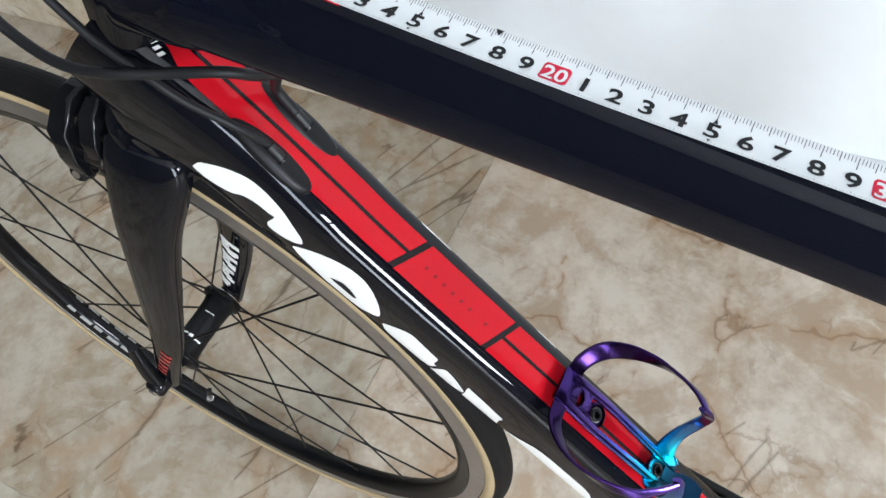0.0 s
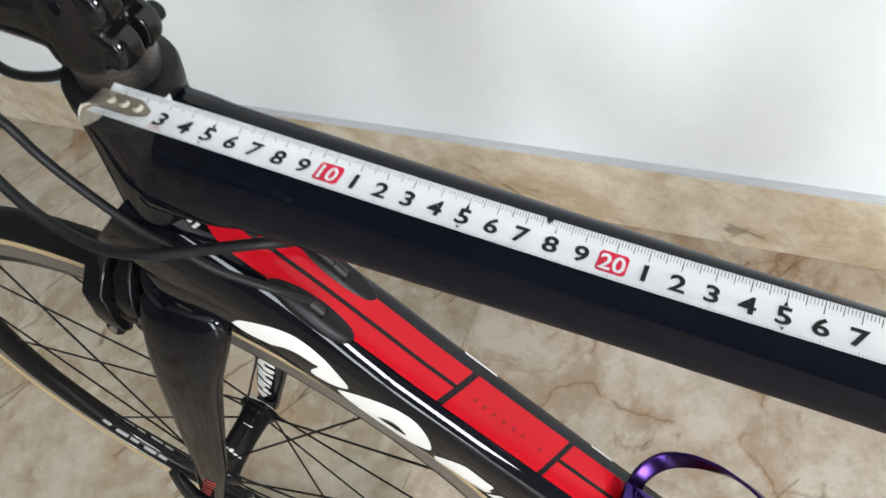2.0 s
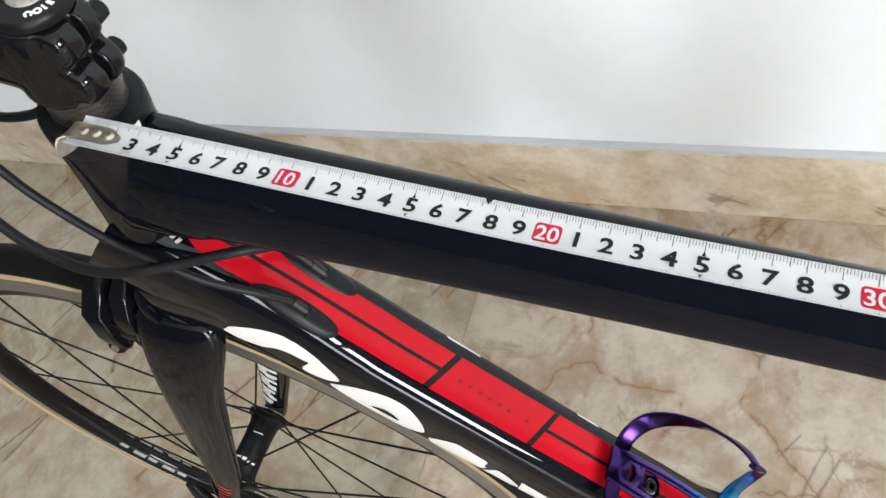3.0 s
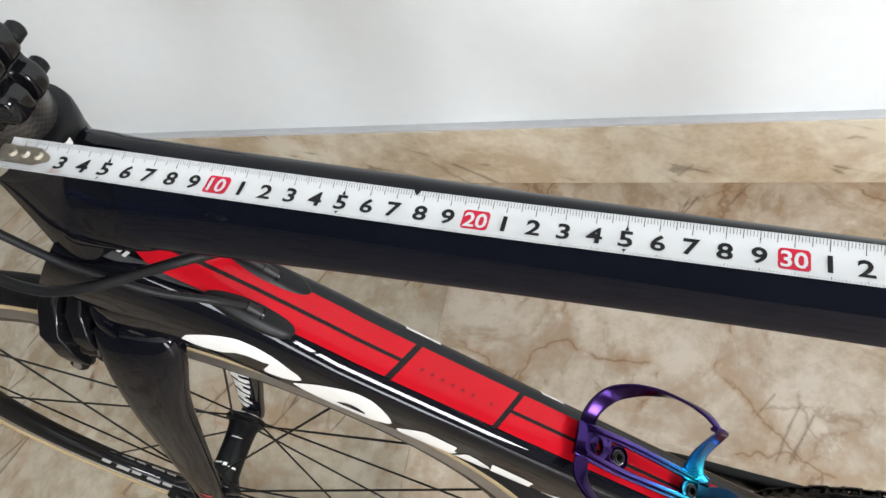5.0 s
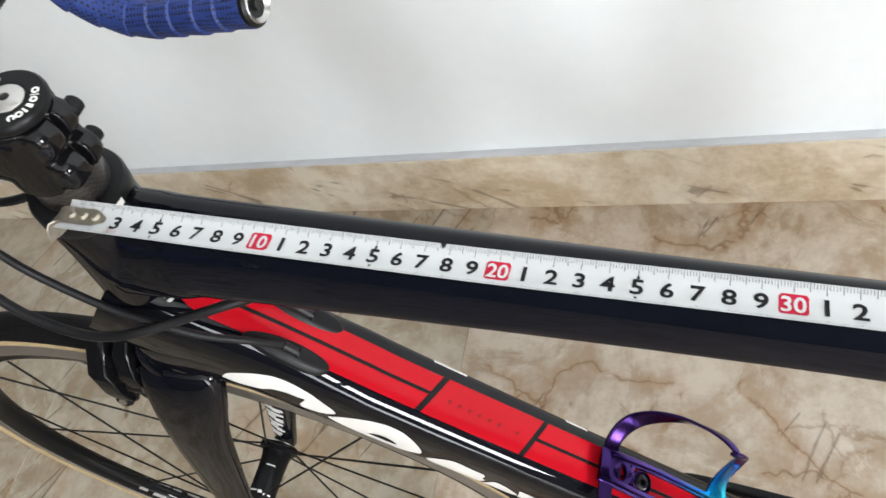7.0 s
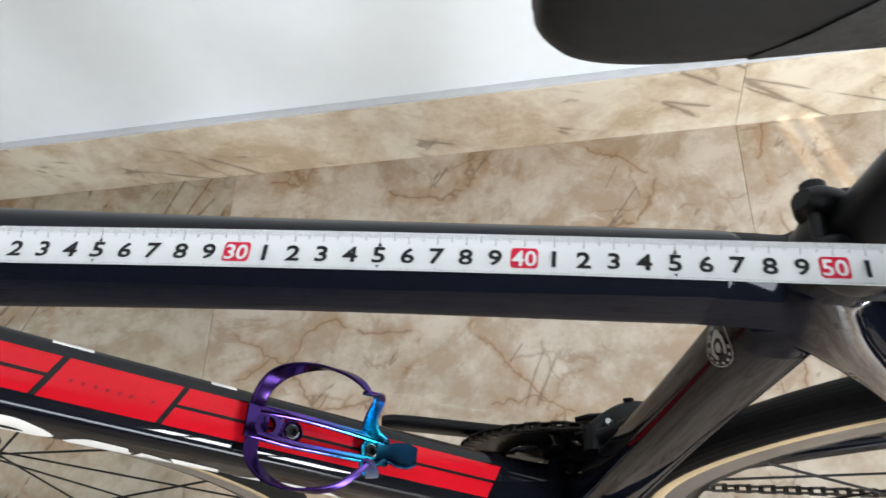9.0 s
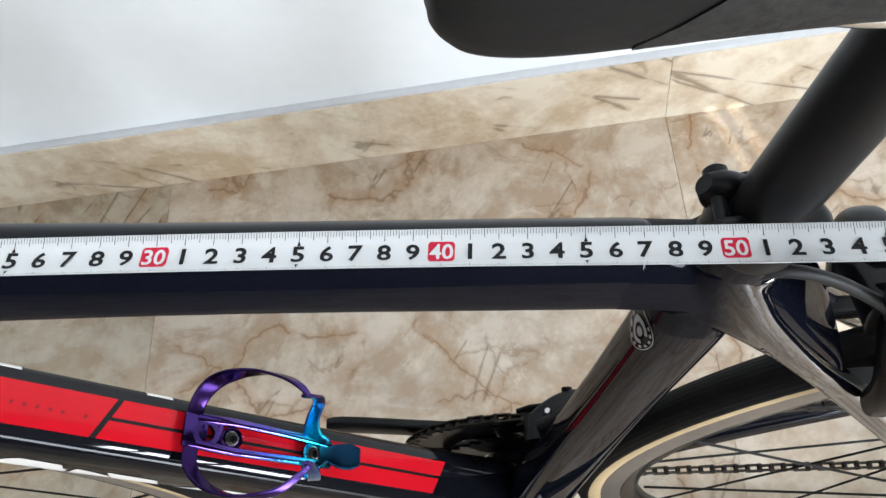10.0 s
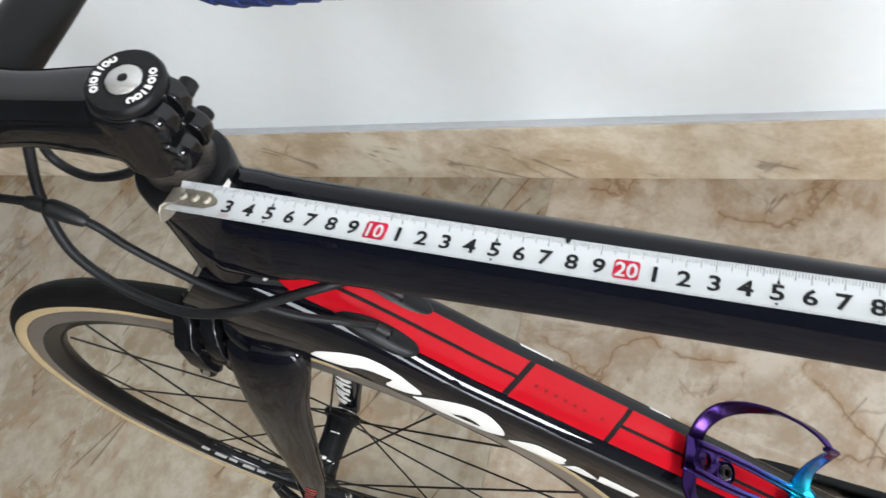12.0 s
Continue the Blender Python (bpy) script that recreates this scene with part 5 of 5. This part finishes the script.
# height and side offset of the blade along its length, in metres from the hook
LINE = glide([(0.0, 0.0105, -0.0225, 0.857), (0.05, 0.0590, -0.0217, 0.8480), (0.10, 0.1052, -0.0205, 0.8385), (0.20, 0.2005, -0.0175, 0.8190), (0.30, 0.3010, -0.0163, 0.8040), (0.40, 0.4010, -0.0163, 0.7902), (0.50, 0.4997, -0.0205, 0.7830), (0.62, 0.6160, -0.0250, 0.7750)], 20)
LD = LINE[:, 0]
HALF, TILT = 0.008, radians(7)


def blade(s, q, off=0.0):
    """A point on the blade: s metres along it from zero, q across it."""
    at = lambda k: np.array([np.interp(k, LD, LINE[:, i]) for i in (1, 2, 3)])
    c, e = at(s), at(s + 0.004) - at(s - 0.004)
    t = e / np.linalg.norm(e)
    side = np.array((0, math.cos(TILT), -math.sin(TILT)))
    side -= t * (t @ side)
    side /= np.linalg.norm(side)
    up = np.cross(t, side)
    return c + side * q + up * (0.0016 * (q / HALF) ** 2 + off)


S_END = 0.605
verts, faces = [], []
ns, nq = 120, 8
for i in range(ns + 1):
    s = 0.003 + (S_END - 0.003) * i / ns
    verts += [blade(s, HALF * (2 * k / nq - 1)) for k in range(nq + 1)]
    verts += [blade(s, HALF * (2 * k / nq - 1), -0.00022) for k in range(nq, -1, -1)]
w = 2 * (nq + 1)
for i in range(ns):
    for k in range(w):
        j = (k + 1) % w
        faces.append((i * w + k, i * w + j, (i + 1) * w + j, (i + 1) * w + k))
faces += [tuple(range(w)), tuple(range(ns * w, (ns + 1) * w))]
part("blade", (verts, faces), BLADE, tape, "white enamelled steel blade")


def strip(s0, s1, q0, q1, off, n=2, m=3):
    verts, faces = [], []
    for i in range(n + 1):
        verts += [blade(s0 + (s1 - s0) * i / n, q0 + (q1 - q0) * k / m, off) for k in range(m + 1)]
    for i in range(n):
        for k in range(m):
            a = i * (m + 1) + k
            faces.append((a, a + 1, a + m + 2, a + m + 1))
    return verts, faces


ticks = []
for k in range(8, int(S_END * 1000) - 2):
    s = k / 1000
    deep = 0.0042 if k % 10 == 0 else (0.0032 if k % 5 == 0 else 0.0021)
    hw = 0.00009 if k % 5 else 0.00012
    ticks.append(strip(s - hw, s + hw, HALF - deep, HALF - 0.0002, 0.00012, 1, 2))
    low = 0.0012 if k % 10 == 0 else 0.0006
    ticks.append(strip(s - 0.0001, s + 0.0001, -HALF + 0.0003, -HALF + 0.0003 + low, 0.00012, 1, 1))
tagged(part("tick_mark", joined(*ticks), INK, tape, "fine black millimetre marks", smooth=False), kind="stuff")


def glyphs(text, size, bold):
    """Flat mesh of a text in Blender's own font, centred, as points and faces."""
    cu = bpy.data.curves.new("text", "FONT")
    cu.body, cu.size, cu.align_x, cu.offset, cu.resolution_u = text, size, "CENTER", bold, 3
    ob = bpy.data.objects.new("text", cu)
    scene.collection.objects.link(ob)
    dg = bpy.context.evaluated_depsgraph_get()
    dg.update()
    me = ob.evaluated_get(dg).to_mesh()
    pts = [tuple(v.co)[:2] for v in me.vertices]
    fcs = [tuple(p.vertices) for p in me.polygons]
    ob.evaluated_get(dg).to_mesh_clear()
    bpy.data.objects.remove(ob)
    bpy.data.curves.remove(cu)
    ys = [p[1] for p in pts]
    mid = (min(ys) + max(ys)) / 2
    xs = [p[0] for p in pts]
    cx = (min(xs) + max(xs)) / 2
    return [(x - cx, y - mid) for x, y in pts], fcs


def printed(name, text, s, q, height, wide, mat, off, bold=0.0, label=""):
    pts, fcs = CACHE.setdefault((text, bold), glyphs(text, 1.0, bold))
    tall = max(p[1] for p in pts) - min(p[1] for p in pts)
    k = height / tall
    verts = [blade(s + x * k * wide, q + y * k, off) for x, y in pts]
    return part(name, (verts, fcs), mat, tape, label, smooth=False)


CACHE = {}
for cm in range(3, 60):
    s = cm / 100
    if cm % 10 == 0:
        rows = []
        for k in range(13):
            x = -0.0047 + 0.0094 * k / 12
            r = 0.0011
            e = max(0.0, abs(x) - (0.0047 - r))
            cut = r - math.sqrt(max(0.0, r * r - e * e))
            rows.append((s + x, -0.0053 + cut, 0.0033 - cut))
        part("red_box", sheet(lambda d, q: blade(d, q, 0.00012), rows, 6), REDINK, tape, "red box behind a ten")
        printed("numeral", str(cm), s, -0.0010, 0.0067, 0.92, BLADE, 0.00026, 0.018)
    else:
        printed("numeral", str(cm % 10), s, -0.0010, 0.0069, 1.10, INK, 0.00016, 0.026)
    if cm % 10 == 5:
        for q0, q1 in ((0.0046, 0.0026), (-0.0070, -0.0056)):
            a, b, c = blade(s - 0.0007, q1 if q0 > 0 else q0 + 0.0014, 0.00014), blade(s + 0.0007, q1 if q0 > 0 else q0 + 0.0014, 0.00014), blade(s, q0 if q0 > 0 else q0 - 0.0001, 0.00014)
            part("pointer", ([a, b, c], [(0, 1, 2)]), INK, tape, smooth=False)
printed("small_print", "3m", 0.0305, -0.0058, 0.0022, 1.4, FAINT, 0.00016, 0.0)
part("notch_mark", ([blade(0.1755, HALF, 0.0002), blade(0.1785, HALF, 0.0002), blade(0.177, HALF - 0.0022, 0.0002)], [(0, 1, 2)]), INK, tape, smooth=False)
hook = holder("hook", tape)
tagged(hook, "nickel-plated steel end hook with three rivets")
plate = []
for i in range(9):
    s = 0.0035 + 0.0205 * i / 8
    hwid = 0.0041 if i < 7 else 0.0041 - 0.0014 * (i - 6)
    plate.append((s, -hwid, hwid))
top = sheet(lambda s, q: blade(s, q, 0.0009), plate, 6)
low = sheet(lambda s, q: blade(s, q, 0.0001), plate, 6)
part("hook_plate", joined(top, low), HOOKPLATE, hook)
lip = []
for d, o, q0, q1 in ((0.0060, 0.0013, -0.0041, 0.0040), (0.0020, 0.0013, -0.0050, 0.0040), (-0.0005, 0.0006, -0.0072, 0.0036), (-0.0018, -0.0016, -0.0092, 0.0026), (-0.0024, -0.0046, -0.0105, 0.0016), (-0.0034, -0.0076, -0.0112, 0.0006), (-0.0048, -0.0092, -0.0110, -0.0006)):
    lip.append([blade(d, q0 + (q1 - q0) * k / 8, o) for k in range(9)])
grid = [tuple(i * 9 + k + q for q in (0, 1, 10, 9)) for i in range(6) for k in range(8)]
n0 = len(lip) * 9
rim = [k for k in range(9)] + [i * 9 + 8 for i in range(1, 7)] + [54 + k for k in range(7, -1, -1)] + [i * 9 for i in range(5, 0, -1)]
skin = [v for row in lip for v in row]
skin += [v - np.array((-0.0005, 0, 0.0005)) for v in skin]
grid += [tuple(k + n0 for k in reversed(f)) for f in grid] + [(rim[k], rim[(k + 1) % len(rim)], rim[(k + 1) % len(rim)] + n0, rim[k] + n0) for k in range(len(rim))]
part("hook_lip", (skin, grid), HOOKPLATE, hook, "bent steel lip of the hook")
for s in (0.0075, 0.0135, 0.0195):
    c, t = blade(s, 0.0, 0.0009), blade(s, 0.0, 0.0022)
    part("rivet", rod(c, t, 0.0021, 0.0016, 16, 0.0004), HOOKPLATE, hook)
